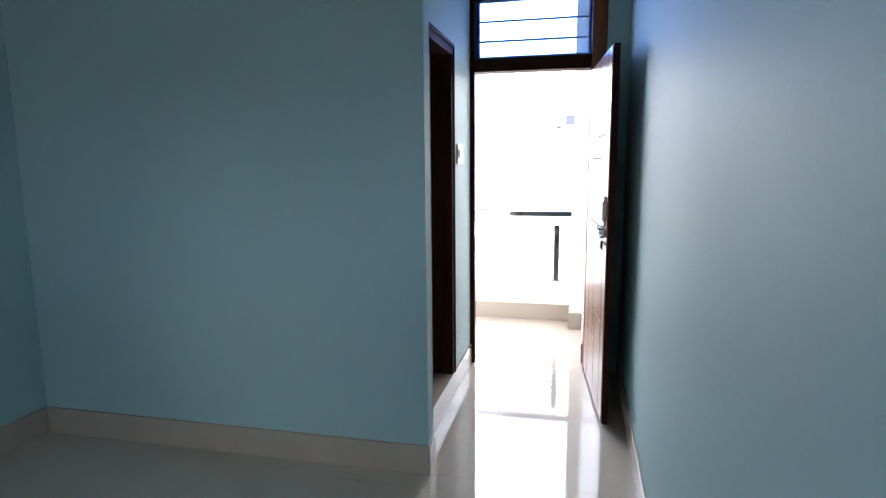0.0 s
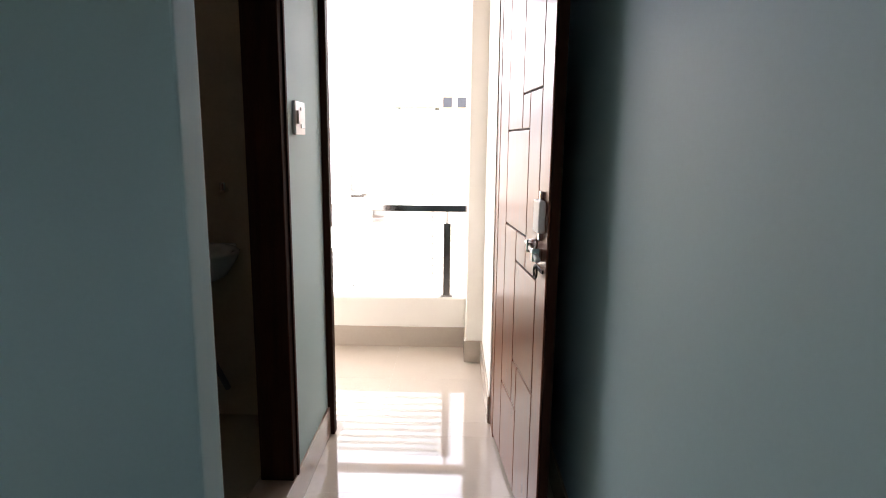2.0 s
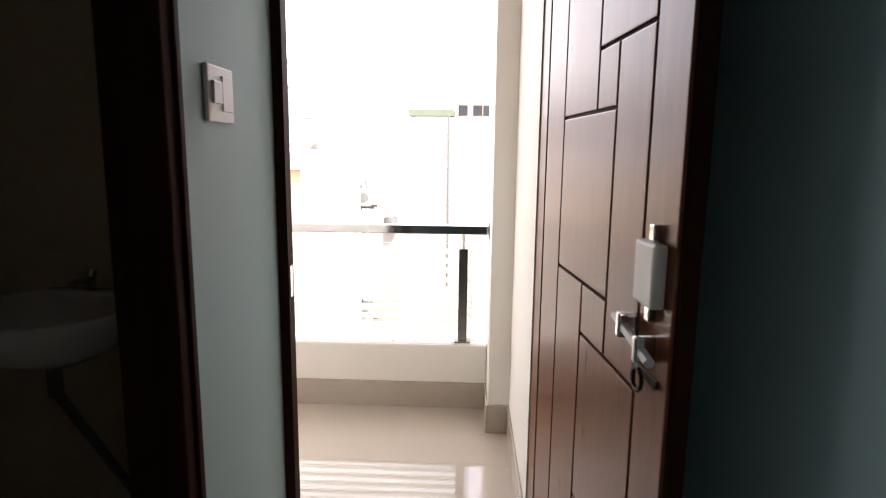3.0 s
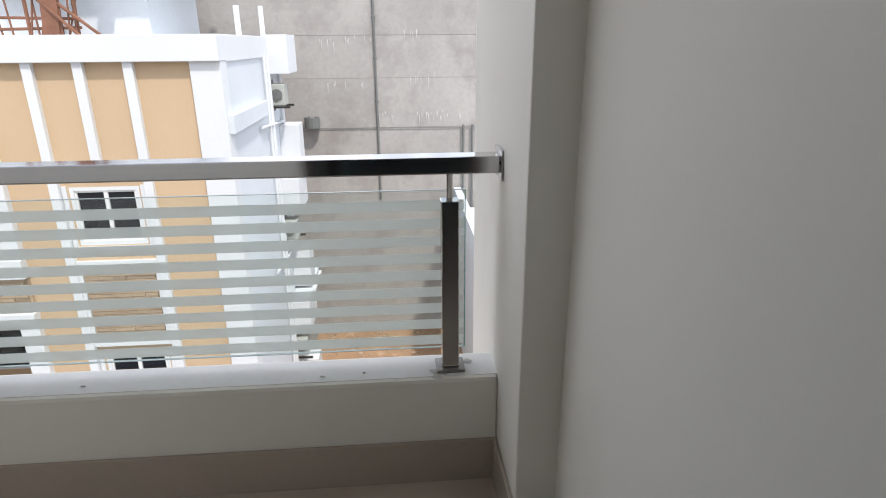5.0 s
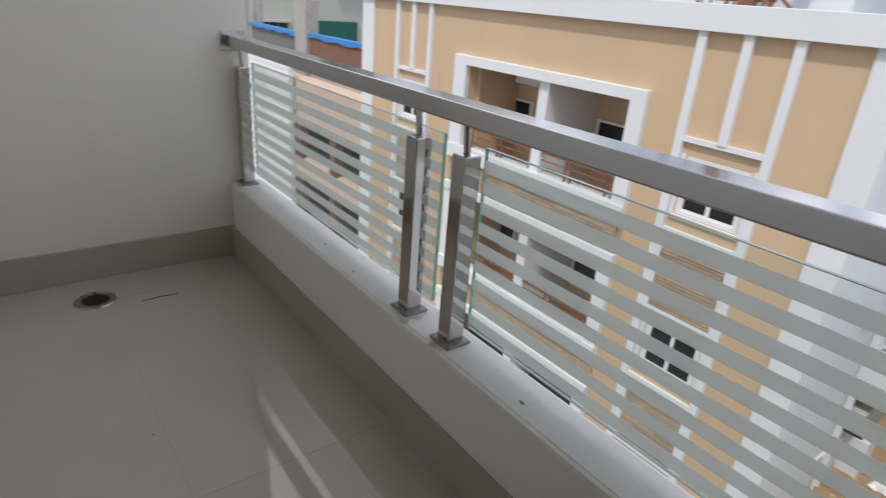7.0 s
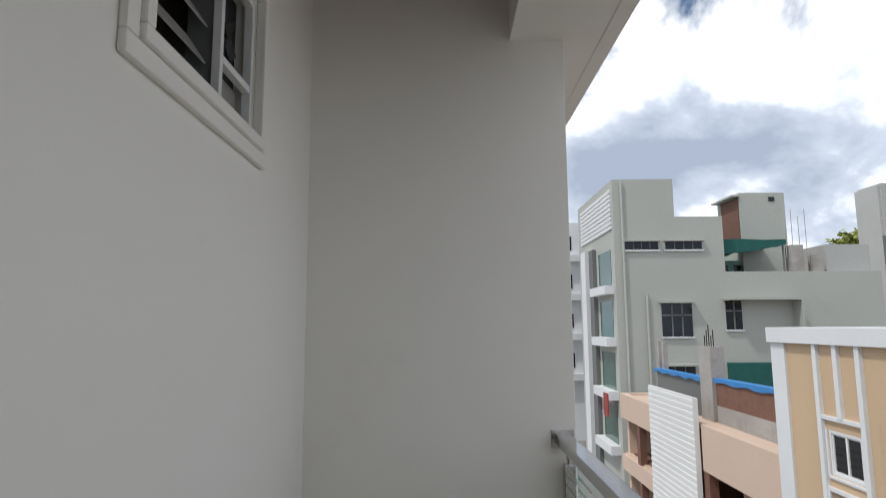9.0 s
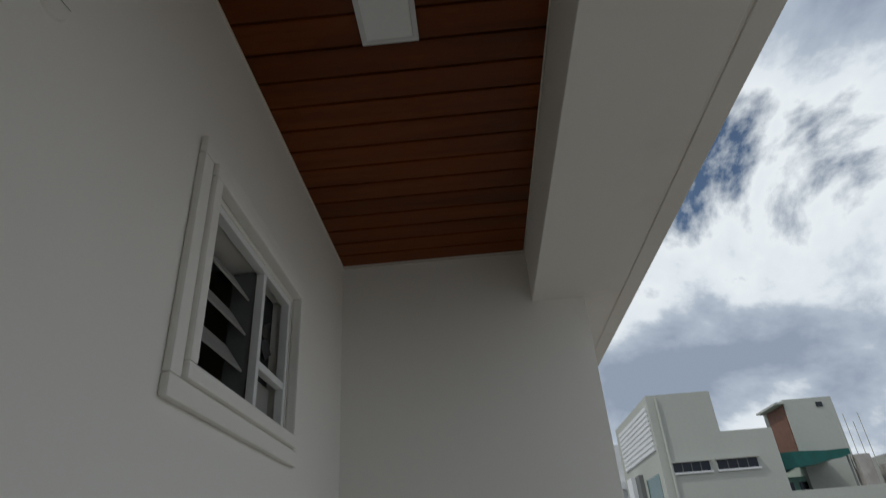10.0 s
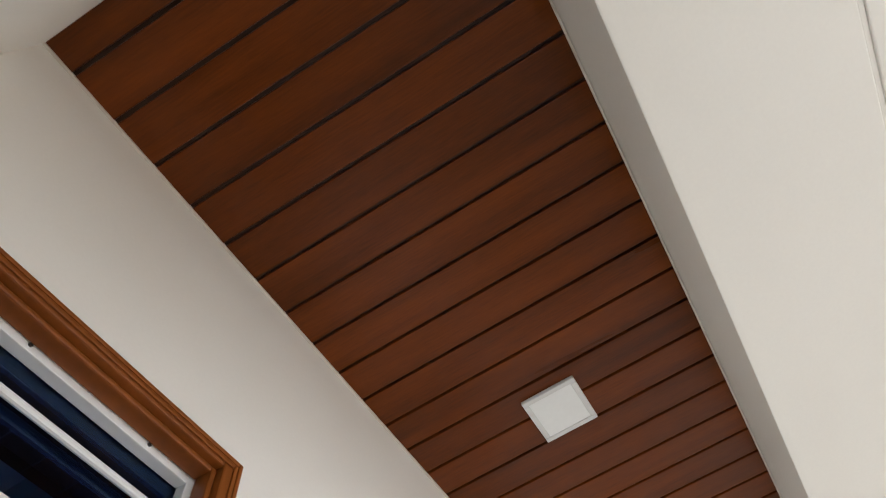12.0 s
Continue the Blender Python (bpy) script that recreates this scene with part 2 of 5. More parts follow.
GREENNET = material("green_shade_net", (0.008, 0.1, 0.085), 0.7, vary=0.15, scale=3, bump=0.3)
BRICK = material("rough_brick", (0.2, 0.1, 0.07), 0.9, vary=0.15, scale=3, bump=0.4, fine=10)
SOIL = material("reddish_soil", (0.36, 0.225, 0.13), 0.95, vary=0.16, scale=0.9, bump=0.8, fine=7, stains=((0.5, 0.37, 0.25), 2.2, 0.58))
DUST = material("dusty_ground", (0.22, 0.205, 0.185), 0.95, vary=0.12, scale=0.3, bump=0.5, fine=5, stains=((0.3, 0.275, 0.245), 0.8, 0.6))
RUBBLE = island_material("yard_stones", (0.42, 0.31, 0.22), 0.3, rough=0.9, vary=0.15, scale=8, bump=0.3)
PALEWALL = material("pale_grey_render", (0.45, 0.45, 0.43), 0.85, vary=0.05, scale=0.4, bump=0.15, fine=6, stains=((0.42, 0.42, 0.4), 0.5, 0.58))
ASPHALT = material("dusty_road", (0.2, 0.18, 0.16), 0.95, vary=0.12, scale=0.4, bump=0.4, fine=9)
BLACKHOLE = material("black_plastic_and_shade", (0.012, 0.012, 0.014), 0.5, vary=0.1, bump=0.0)
IRON = material("dark_iron", (0.04, 0.035, 0.03), 0.6, 0.4, vary=0.1, bump=0.1)
RUST = material("rusty_scaffold", (0.22, 0.1, 0.06), 0.8, vary=0.2, scale=5, bump=0.2)
GREENROOF = material("green_roof_sheet", (0.12, 0.15, 0.11), 0.6, vary=0.1, scale=1)
SEAPAINT = material("pale_green_paint", (0.24, 0.42, 0.35), 0.8, vary=0.06, scale=1)
SEAGLASS = material("green_tinted_glass", (0.05, 0.12, 0.1), 0.12, vary=0.1, scale=0.6, bump=0.0)
LEAF = material("leaf", (0.3, 0.33, 0.07), 0.7, vary=0.2, scale=1, bump=0.0)
BARK = material("bark", (0.12, 0.09, 0.06), 0.9, vary=0.2, scale=3, bump=0.3)
CLOTH = material("red_cloth", (0.35, 0.06, 0.05), 0.9, vary=0.15, scale=4, bump=0.2)


# ---- building tools ----
def box(bm, x0, x1, y0, y1, z0, z1, bevel=0.0, turn=None):
    """A box in bm between two corners, its edges rounded by bevel; turn moves it as a matrix."""
    r = bmesh.ops.create_cube(bm, size=1)
    m = Matrix.Translation(((x0 + x1) / 2, (y0 + y1) / 2, (z0 + z1) / 2)) @ Matrix.Diagonal((abs(x1 - x0), abs(y1 - y0), abs(z1 - z0), 1))
    if turn is not None:
        m = turn @ m
    bmesh.ops.transform(bm, matrix=m, verts=r["verts"])
    if bevel:
        edges = list({e for v in r["verts"] for e in v.link_edges})
        bmesh.ops.bevel(bm, geom=edges, offset=bevel, segments=2, affect="EDGES", profile=0.6)
    return bm


def boxes(*rows, bevel=0.0):
    bm = bmesh.new()
    for r in rows:
        box(bm, *r, bevel=bevel)
    return bm


def rod(bm, a, b, r, seg=10, r2=None):
    a, b = Vector(a), Vector(b)
    m = Matrix.Translation((a + b) / 2) @ (b - a).to_track_quat("Z", "Y").to_matrix().to_4x4()
    bmesh.ops.create_cone(bm, cap_ends=True, segments=seg, radius1=r, radius2=r if r2 is None else r2, depth=(b - a).length, matrix=m)
    return bm


def lathe(bm, profile, centre, seg=24, stretch=(1, 1)):
    """Turns (radius, height) pairs round an upright axis at centre."""
    rings = []
    for r, z in profile:
        rings.append([bm.verts.new((centre[0] + r * stretch[0] * math.cos(2 * math.pi * k / seg),
                                    centre[1] + r * stretch[1] * math.sin(2 * math.pi * k / seg), centre[2] + z)) for k in range(seg)])
    for lo, hi in zip(rings, rings[1:]):
        for k in range(seg):
            bm.faces.new((lo[k], lo[(k + 1) % seg], hi[(k + 1) % seg], hi[k]))
    bmesh.ops.recalc_face_normals(bm, faces=bm.faces[:])
    return bm


def prism(bm, outline, y0, y1):
    """An outline of (x, z) points drawn out from y0 to y1."""
    a = [bm.verts.new((x, y0, z)) for x, z in outline]
    b = [bm.verts.new((x, y1, z)) for x, z in outline]
    n = len(outline)
    bm.faces.new(a)
    bm.faces.new(b[::-1])
    for k in range(n):
        bm.faces.new((a[k], b[k], b[(k + 1) % n], a[(k + 1) % n]))
    bmesh.ops.recalc_face_normals(bm, faces=bm.faces[:])
    return bm


def wall_skin(across, side0, side1, u0, u1, z0, z1, holes):
    """A wall of one closed skin with openings cut right through. across: the axis of its thickness; holes: (u0, u1, z0, z1)."""
    bm = bmesh.new()
    us = sorted({u0, u1, *[h[0] for h in holes], *[h[1] for h in holes]})
    zs = sorted({z0, z1, *[h[2] for h in holes], *[h[3] for h in holes]})
    made = {}

    def corner(u, v, z):
        if (u, v, z) not in made:
            made[u, v, z] = bm.verts.new((u, v, z) if across == "y" else (v, u, z))
        return made[u, v, z]

    def solid(i, k):
        if not (0 <= i < len(us) - 1 and 0 <= k < len(zs) - 1):
            return False
        u, z = (us[i] + us[i + 1]) / 2, (zs[k] + zs[k + 1]) / 2
        return not any(h[0] < u < h[1] and h[2] < z < h[3] for h in holes)

    for i in range(len(us) - 1):
        for k in range(len(zs) - 1):
            if not solid(i, k):
                continue
            a, b, c, d = us[i], us[i + 1], zs[k], zs[k + 1]
            for v in (side0, side1):
                bm.faces.new([corner(a, v, c), corner(b, v, c), corner(b, v, d), corner(a, v, d)])
            for di, dk, p, q in ((-1, 0, (a, c), (a, d)), (1, 0, (b, c), (b, d)), (0, -1, (a, c), (b, c)), (0, 1, (a, d), (b, d))):
                if not solid(i + di, k + dk):
                    bm.faces.new([corner(p[0], side0, p[1]), corner(q[0], side0, q[1]), corner(q[0], side1, q[1]), corner(p[0], side1, p[1])])
    bmesh.ops.recalc_face_normals(bm, faces=bm.faces[:])
    return bm


BASES = {}


def mesh_object(name, bm, mat, smooth=False):
    me = bpy.data.meshes.new(name)
    bm.to_mesh(me)
    bm.free()
    me.materials.append(mat)
    if smooth:
        me.polygons.foreach_set("use_smooth", [True] * len(me.polygons))
    return new(name, me)


def structure(name, bm, mat, label="", category=""):
    ob = mesh_object(name, bm, mat)
    BASES[ob] = Vector((0, 0, 0))
    return tagged(ob, label, category, kind="structure")


def thing(name, base, label, category, group=""):
    ob = new(name)
    ob.location = base
    BASES[ob] = Vector(base)
    return tagged(ob, label, category, group)


def part(name, bm, mat, parent, label="", smooth=False):
    """One mesh object under a thing or a part, drawn in the place's own coordinates."""
    base = BASES[parent]
    if base.length:
        bmesh.ops.translate(bm, verts=bm.verts, vec=-base)
    ob = mesh_object(name, bm, mat, smooth)
    ob.parent = parent
    BASES[ob] = base
    return tagged(ob, label) if label else ob


def piece(name, mesh, parent, place):
    """A repeat of a shared mesh under parent, at a place in the place's own coordinates."""
    ob = new(name, mesh)
    ob.parent = parent
    ob.location = Vector(place) - BASES[parent]
    return ob


def mesh_of(name, bm, mat):
    me = bpy.data.meshes.new(name)
    bm.to_mesh(me)
    bm.free()
    me.materials.append(mat)
    return me


# ---- the plan ----
X_RIGHT, X_LEFT, Y_BACK = 0.24, -2.89, -5.7      # the room
Y_FRONT, X_ALCOVE, X_CORNER = -1.72, -0.80, -0.712                 # its front wall and the passage wall
ROOM_H, H = 3.1, 3.218                           # ceilings of room and balcony
L, D = -3.2, 1.15                               # balcony's far end and parapet
PIER_X, PIER_Y = -0.106, 0.868
SOFFIT, BEAM_IN, BEAM_OUT = 2.923, 0.995, 1.537
DOOR_L, DOOR_R, FRAME_TOP = -0.811, 0.10, 2.655    # hole for the door frame
SK = 0.145
BATH_Y0, BATH_Y1 = -1.515, -0.74                   # hole for the bathroom door frame

# ---- walls, floors, ceilings ----
structure("wall_balcony_side", wall_skin("y", -0.15, 0.0, L, DOOR_R, 0.0, H, ((-2.36, -1.61, 2.155, 2.64), (DOOR_L, DOOR_R, 0.0, FRAME_TOP))),
          WHITE, "white painted wall between room and balcony", "wall")
structure("wall_passage_lining", boxes((DOOR_L, DOOR_R, -0.156, -0.152, FRAME_TOP, ROOM_H),
                                       (DOOR_R, X_RIGHT, -0.156, -0.152, 0, ROOM_H)), TEAL, "pale teal painted wall over the balcony door", "wall")
structure("wall_balcony_right", boxes((0.0, 0.16, 0.0, PIER_Y + 0.1, 0, H)), WHITE, "white painted side wall of the balcony", "wall")
structure("wall_right_end", boxes((DOOR_R, 0.5, -0.15, -0.001, 0, H)), WHITE, "white painted return beside the door", "wall")
structure("pier", boxes((PIER_X, 0.3, PIER_Y, 1.72, 0, SOFFIT), bevel=0.006), WHITE, "white painted pier at the parapet's end", "pier")
structure("wall_balcony_end", boxes((L - 0.15, L, -0.15, 1.264, 0, H), bevel=0.004), WHITE, "white painted end wall of the balcony", "wall")
structure("wall_room_right", boxes((X_RIGHT, X_RIGHT + 0.15, Y_BACK, -0.15, 0, ROOM_H)), TEAL, "pale teal painted room wall", "wall")
structure("wall_room_front", boxes((X_LEFT, X_CORNER, Y_FRONT, Y_FRONT + 0.1, 0, ROOM_H), bevel=0.006), TEAL, "teal painted room wall beside the passage", "wall")
structure("wall_passage", wall_skin("x", X_ALCOVE - 0.11, X_ALCOVE, Y_FRONT + 0.1, -0.152, 0.0, ROOM_H, ((BATH_Y0, BATH_Y1, 0.0, 2.14),)),
          TEAL, "pale teal passage wall round the bathroom door", "wall")
structure("wall_room_left", boxes((X_LEFT - 0.15, X_LEFT, Y_BACK, Y_FRONT + 0.1, 0, ROOM_H)), TEAL, "teal painted room wall", "wall")
# The opening is made up and out of view; its daylight fills the room.
structure("wall_room_back", wall_skin("y", Y_BACK - 0.15, Y_BACK, X_LEFT, X_RIGHT, 0.0, ROOM_H, ((-1.65, -0.98, 1.1, 1.8),)),
          TEAL, "teal painted back wall with an added opening for fill daylight", "wall")
structure("wall_bath_left", boxes((X_LEFT - 0.15, X_LEFT, Y_FRONT + 0.1, -0.15, 0, ROOM_H)), BATHTILE, "beige tiled bathroom wall", "wall")
structure("wall_bath_front", boxes((X_LEFT, X_ALCOVE - 0.11, Y_FRONT + 0.101, Y_FRONT + 0.106, 0, ROOM_H)), BATHTILE, "beige tiled bathroom wall", "wall")
structure("wall_bath_window", wall_skin("y", -0.16, -0.153, X_LEFT, X_ALCOVE - 0.111, 0.0, ROOM_H, ((-2.38, -1.59, 2.13, 2.67),)), BATHTILE, "beige tiled bathroom wall round the window", "wall")
structure("ceiling_room", boxes((X_LEFT, X_RIGHT, Y_BACK, -0.15, ROOM_H, ROOM_H + 0.12)), CEILING, "white painted ceiling", "ceiling")
structure("roof_slab", boxes((-9.0, 4.0, Y_BACK - 0.2, -0.15, H + 0.12, H + 0.27), (-9.0, 4.0, -0.15, BEAM_IN, H + 0.05, H + 0.27)), WHITE, "flat concrete roof slab", "roof")


def balcony_ceiling():
    """Planks across the balcony with a groove between each two, backed by dark wood."""
    bm = bmesh.new()
    x, pitch, gap = -0.078, 0.1245, 0.010
    box(bm, x + gap / 2, 0.0, 0.0, BEAM_IN - 0.002, H, H + 0.02, bevel=0.003)
    while x > L + gap:
        x1 = max(x - pitch + gap / 2, L)
        box(bm, x1, x - gap / 2, 0.0, BEAM_IN - 0.002, H, H + 0.02, bevel=0.003)
        x -= pitch
    structure("ceiling_balcony", bm, PLANK, "reddish brown wooden plank ceiling over the balcony", "ceiling")
    structure("ceiling_backing", boxes((L, 0.0, 0.0, BEAM_IN - 0.002, H + 0.014, H + 0.045)), GROOVE, "dark backing behind the ceiling planks", "ceiling")
    structure("trim_ceiling", boxes((L, 0, -0.0, 0.006, H - 0.007, H - 0.001), (L, 0, BEAM_IN - 0.008, BEAM_IN - 0.002, H - 0.007, H - 0.001),
                                    (L, L + 0.008, 0.006, BEAM_IN - 0.008, H - 0.012, H - 0.001)), STRIP, "pale strip round the plank ceiling", "trim")


balcony_ceiling()
structure("beam", boxes((-9.0, 4.0, BEAM_IN, 1.44, SOFFIT, H + 0.27), (-9.0, 4.0, 1.44, 1.455, SOFFIT + 0.005, H + 0.27), (-9.0, 4.0, 1.455, BEAM_OUT, SOFFIT, H + 0.27), bevel=0.004),
          WHITE, "white painted edge beam over the railing", "beam")
structure("parapet", boxes((L, PIER_X, D, 1.30, -0.12, 0.3555), bevel=0.013), WHITE, "low white painted balcony parapet", "parapet")
structure("parapet_cap", boxes((L, PIER_X, D + 0.014, 1.286, 0.35, 0.357)), PARAPET_TOP, "dusty pale top of the parapet", "trim")

skirts = [("baseboard", (L, PIER_X, D - 0.012, D - 0.001, 0, SK)), ("baseboard", (L + 0.001, L + 0.012, 0.012, D - 0.012, 0, SK)),
          ("baseboard", (L + 0.012, DOOR_L - 0.02, 0.001, 0.012, 0, SK)), ("baseboard", (-0.012, -0.001, 0.0, PIER_Y - 0.013, 0, SK)),
          ("baseboard", (PIER_X - 0.001, -0.001, PIER_Y - 0.012, PIER_Y - 0.001, 0, SK)), ("baseboard", (PIER_X - 0.012, PIER_X - 0.001, PIER_Y - 0.012, D - 0.013, 0, SK)),
          ("baseboard", (X_LEFT + 0.012, X_CORNER, Y_FRONT - 0.012, Y_FRONT - 0.001, 0, SK)), ("baseboard", (X_LEFT + 0.001, X_LEFT + 0.012, Y_BACK, Y_FRONT - 0.001, 0, SK)),
          ("baseboard", (X_RIGHT - 0.012, X_RIGHT - 0.001, Y_BACK, -0.157, 0, SK)), ("baseboard", (X_ALCOVE + 0.001, X_ALCOVE + 0.012, -0.74, -0.157, 0, SK)),
          ("baseboard", (X_CORNER + 0.001, X_CORNER + 0.012, Y_FRONT - 0.012, Y_FRONT + 0.1, 0, SK))]
for nm, r in skirts:
    structure(nm, boxes(r, bevel=0.002), SKIRT, "beige tile skirting", "skirting")
structure("threshold_bath", boxes((X_ALCOVE - 0.13, X_ALCOVE + 0.014, BATH_Y0 + 0.001, BATH_Y1 - 0.001, 0, 0.15), bevel=0.003), SKIRT, "beige stone bathroom threshold", "threshold")
floor_ob = structure("floor", boxes((X_LEFT - 0.1, 0.5, Y_BACK - 0.1, -0.1, -0.12, -0.0012), (L, 0.1, -0.1, D, -0.12, -0.0012)), GROUT, "ivory tiled floor of room and balcony", "floor")
structure("floor_bath", boxes((X_LEFT, X_ALCOVE - 0.13, Y_FRONT + 0.1, -0.15, 0.0, 0.1)), BATHTILE, "dark wet bathroom floor", "floor")


# ---- balcony door ----
def balcony_door():
    d = thing("door_1", (-0.35, -0.075, 0), "wooden balcony door frame, shade-darkened on its room side, with a glazed transom", "door")
    lx, rx, t0, t1 = -0.769, DOOR_R - 0.095, 2.06, 2.145
    # Room side of the frame is near black: its backlit shade put into colour.
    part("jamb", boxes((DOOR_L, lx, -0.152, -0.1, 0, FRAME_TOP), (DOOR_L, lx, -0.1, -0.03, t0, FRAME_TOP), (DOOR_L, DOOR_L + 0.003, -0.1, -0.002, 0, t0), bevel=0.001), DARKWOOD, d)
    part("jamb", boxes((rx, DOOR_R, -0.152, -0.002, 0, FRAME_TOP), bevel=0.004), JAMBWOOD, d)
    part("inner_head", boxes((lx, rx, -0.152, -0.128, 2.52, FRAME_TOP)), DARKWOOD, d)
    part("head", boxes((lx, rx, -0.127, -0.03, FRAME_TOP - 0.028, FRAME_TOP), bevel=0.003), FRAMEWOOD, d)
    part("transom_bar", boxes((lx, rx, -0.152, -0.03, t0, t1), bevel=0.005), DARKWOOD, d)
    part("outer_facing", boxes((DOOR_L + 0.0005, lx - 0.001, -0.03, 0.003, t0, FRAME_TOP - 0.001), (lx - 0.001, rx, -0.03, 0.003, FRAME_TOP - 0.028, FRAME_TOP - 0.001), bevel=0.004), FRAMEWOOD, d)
    part("reveal_bead", boxes((lx, lx + 0.012, -0.05, -0.012, t1, FRAME_TOP - 0.029), (lx + 0.012, rx, -0.05, -0.012, FRAME_TOP - 0.041, FRAME_TOP - 0.029), bevel=0.004), FRAMEWOOD, d)
    for o in (0.0, 0.011):     # rolled mouldings on the outer face
        part("moulding", boxes((DOOR_L + 0.001 + o, DOOR_L + 0.01 + o, 0.003, 0.007, t0, FRAME_TOP - o), (DOOR_L + 0.01 + o, rx, 0.003, 0.007, FRAME_TOP - o - 0.009, FRAME_TOP - o), bevel=0.002), FRAMEWOOD, d)
    sx, sz = lx + 0.001, FRAME_TOP - 0.03
    sash = part("transom_frame", boxes((sx, sx + 0.024, -0.076, -0.052, t1, sz), (rx - 0.024, rx, -0.076, -0.052, t1, sz), (sx + 0.024, rx - 0.024, -0.076, -0.052, t1, t1 + 0.024),
                                       (sx + 0.024, rx - 0.024, -0.076, -0.052, sz - 0.024, sz), bevel=0.002), UPVC, d, "pale metal transom sash")
    bm = bmesh.new()
    for q in range(3):
        rod(bm, (sx + 0.12 + 0.25 * q, -0.053, sz - 0.012), (sx + 0.12 + 0.25 * q, -0.050, sz - 0.012), 0.004, 8)
    part("screw", bm, IRON, sash)
    for z in (2.27, 2.4, 2.53):
        part("bar", rod(bmesh.new(), (sx + 0.01, -0.064, z), (rx - 0.01, -0.064, z), 0.007), UPVC, sash)
    p = part("pane", boxes((sx + 0.004, rx - 0.004, -0.082, -0.078, t1 + 0.002, sz - 0.002)), PANE, sash)
    p.visible_shadow = False
    part("strike_plate", boxes((lx - 0.001, lx + 0.002, -0.14, -0.115, 0.93, 1.03), bevel=0.0008), CHROME, d)
    # the open leaf
    ang = 0.1
    turn = Matrix.Translation((0.014, -0.157, 0)) @ Matrix.Rotation(ang, 4, "Z")   # local -y runs along the leaf, +x is its back
    leaf = part("door_leaf", box(bmesh.new(), 0, 0.032, -0.88, 0, 0.012, 2.05, bevel=0.003, turn=turn), DARKWOOD, d, "open reddish brown wooden leaf with panel grooves")
    W, K = 0.8, 1.1      # panel layout, stretched to the width of the leaf
    panels = [(0.0, 0.17, 0.02, 2.045), (0.68, W, 0.02, 2.045), (0.17, 0.415, 1.473, 2.045), (0.415, 0.68, 1.6, 2.045), (0.415, 0.525, 1.473, 1.6), (0.525, 0.68, 0.97, 1.6),
              (0.17, 0.525, 1.09, 1.473), (0.17, 0.37, 0.38, 1.09), (0.37, 0.525, 0.97, 1.09), (0.37, 0.68, 0.56, 0.97), (0.37, 0.445, 0.38, 0.56), (0.445, 0.68, 0.02, 0.56), (0.17, 0.445, 0.02, 0.38)]
    g = 0.004
    for a, b, z0, z1 in panels:
        part("panel", box(bmesh.new(), -0.007, 0.0, -b * K + g, -a * K - g, z0 + g, z1 - g, bevel=0.003, turn=turn), DOORWOOD, leaf)
    # lock case, latch and ring handle
    part("lock_case", box(bmesh.new(), -0.03, -0.007, -0.85, -0.77, 1.142, 1.246, bevel=0.006, turn=turn), SATIN, leaf, "satin rim lock case")
    for z in (1.26, 1.128):
        part("case_lug", box(bmesh.new(), -0.02, -0.007, -0.82, -0.80, z - 0.014, z + 0.014, bevel=0.003, turn=turn), CHROME, leaf)
    part("sliding_bolt", rod(bmesh.new(), turn @ Vector((-0.03, -0.70, 1.095)), turn @ Vector((-0.03, -0.86, 1.06)), 0.009), SATIN, leaf, "chrome sliding bolt")
    for uu, z in ((0.74, 1.088), (0.82, 1.07)):
        part("bolt_bracket", box(bmesh.new(), -0.042, -0.007, -uu - 0.008, -uu + 0.008, z - 0.022, z + 0.022, bevel=0.004, turn=turn), CHROME, leaf)
    bm = bmesh.new()
    box(bm, -0.013, -0.007, -0.85, -0.745, 1.012, 1.026, bevel=0.002, turn=turn)
    for k in range(10):       # the staple's ring
        a0, a1 = k * 0.6283, (k + 1) * 0.6283
        rod(bm, turn @ Vector((-0.02, -0.79 + 0.02 * math.cos(a0), 1.008 + 0.02 * math.sin(a0))), turn @ Vector((-0.02, -0.79 + 0.02 * math.cos(a1), 1.008 + 0.02 * math.sin(a1))), 0.004, 6)
    part("hasp", bm, IRON, leaf, "dark steel hasp")


balcony_door()


# ---- bathroom door frame, basin, switch ----
def bathroom_door():
    d = thing("door_2", (X_ALCOVE - 0.055, -1.1, 0.15), "dark wooden bathroom door frame standing open", "door")
    x0, x1 = X_ALCOVE - 0.116, X_ALCOVE + 0.012
    a, b = BATH_Y0, BATH_Y1
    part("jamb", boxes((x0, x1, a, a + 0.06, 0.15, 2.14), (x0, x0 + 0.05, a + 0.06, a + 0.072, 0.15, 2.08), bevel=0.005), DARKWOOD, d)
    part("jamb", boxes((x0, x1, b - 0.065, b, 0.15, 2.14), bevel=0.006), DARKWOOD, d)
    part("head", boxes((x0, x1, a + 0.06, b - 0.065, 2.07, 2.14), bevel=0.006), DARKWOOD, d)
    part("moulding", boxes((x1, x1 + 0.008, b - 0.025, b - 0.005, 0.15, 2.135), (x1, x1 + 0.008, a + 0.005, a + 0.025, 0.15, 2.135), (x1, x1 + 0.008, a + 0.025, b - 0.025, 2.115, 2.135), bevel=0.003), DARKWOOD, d)


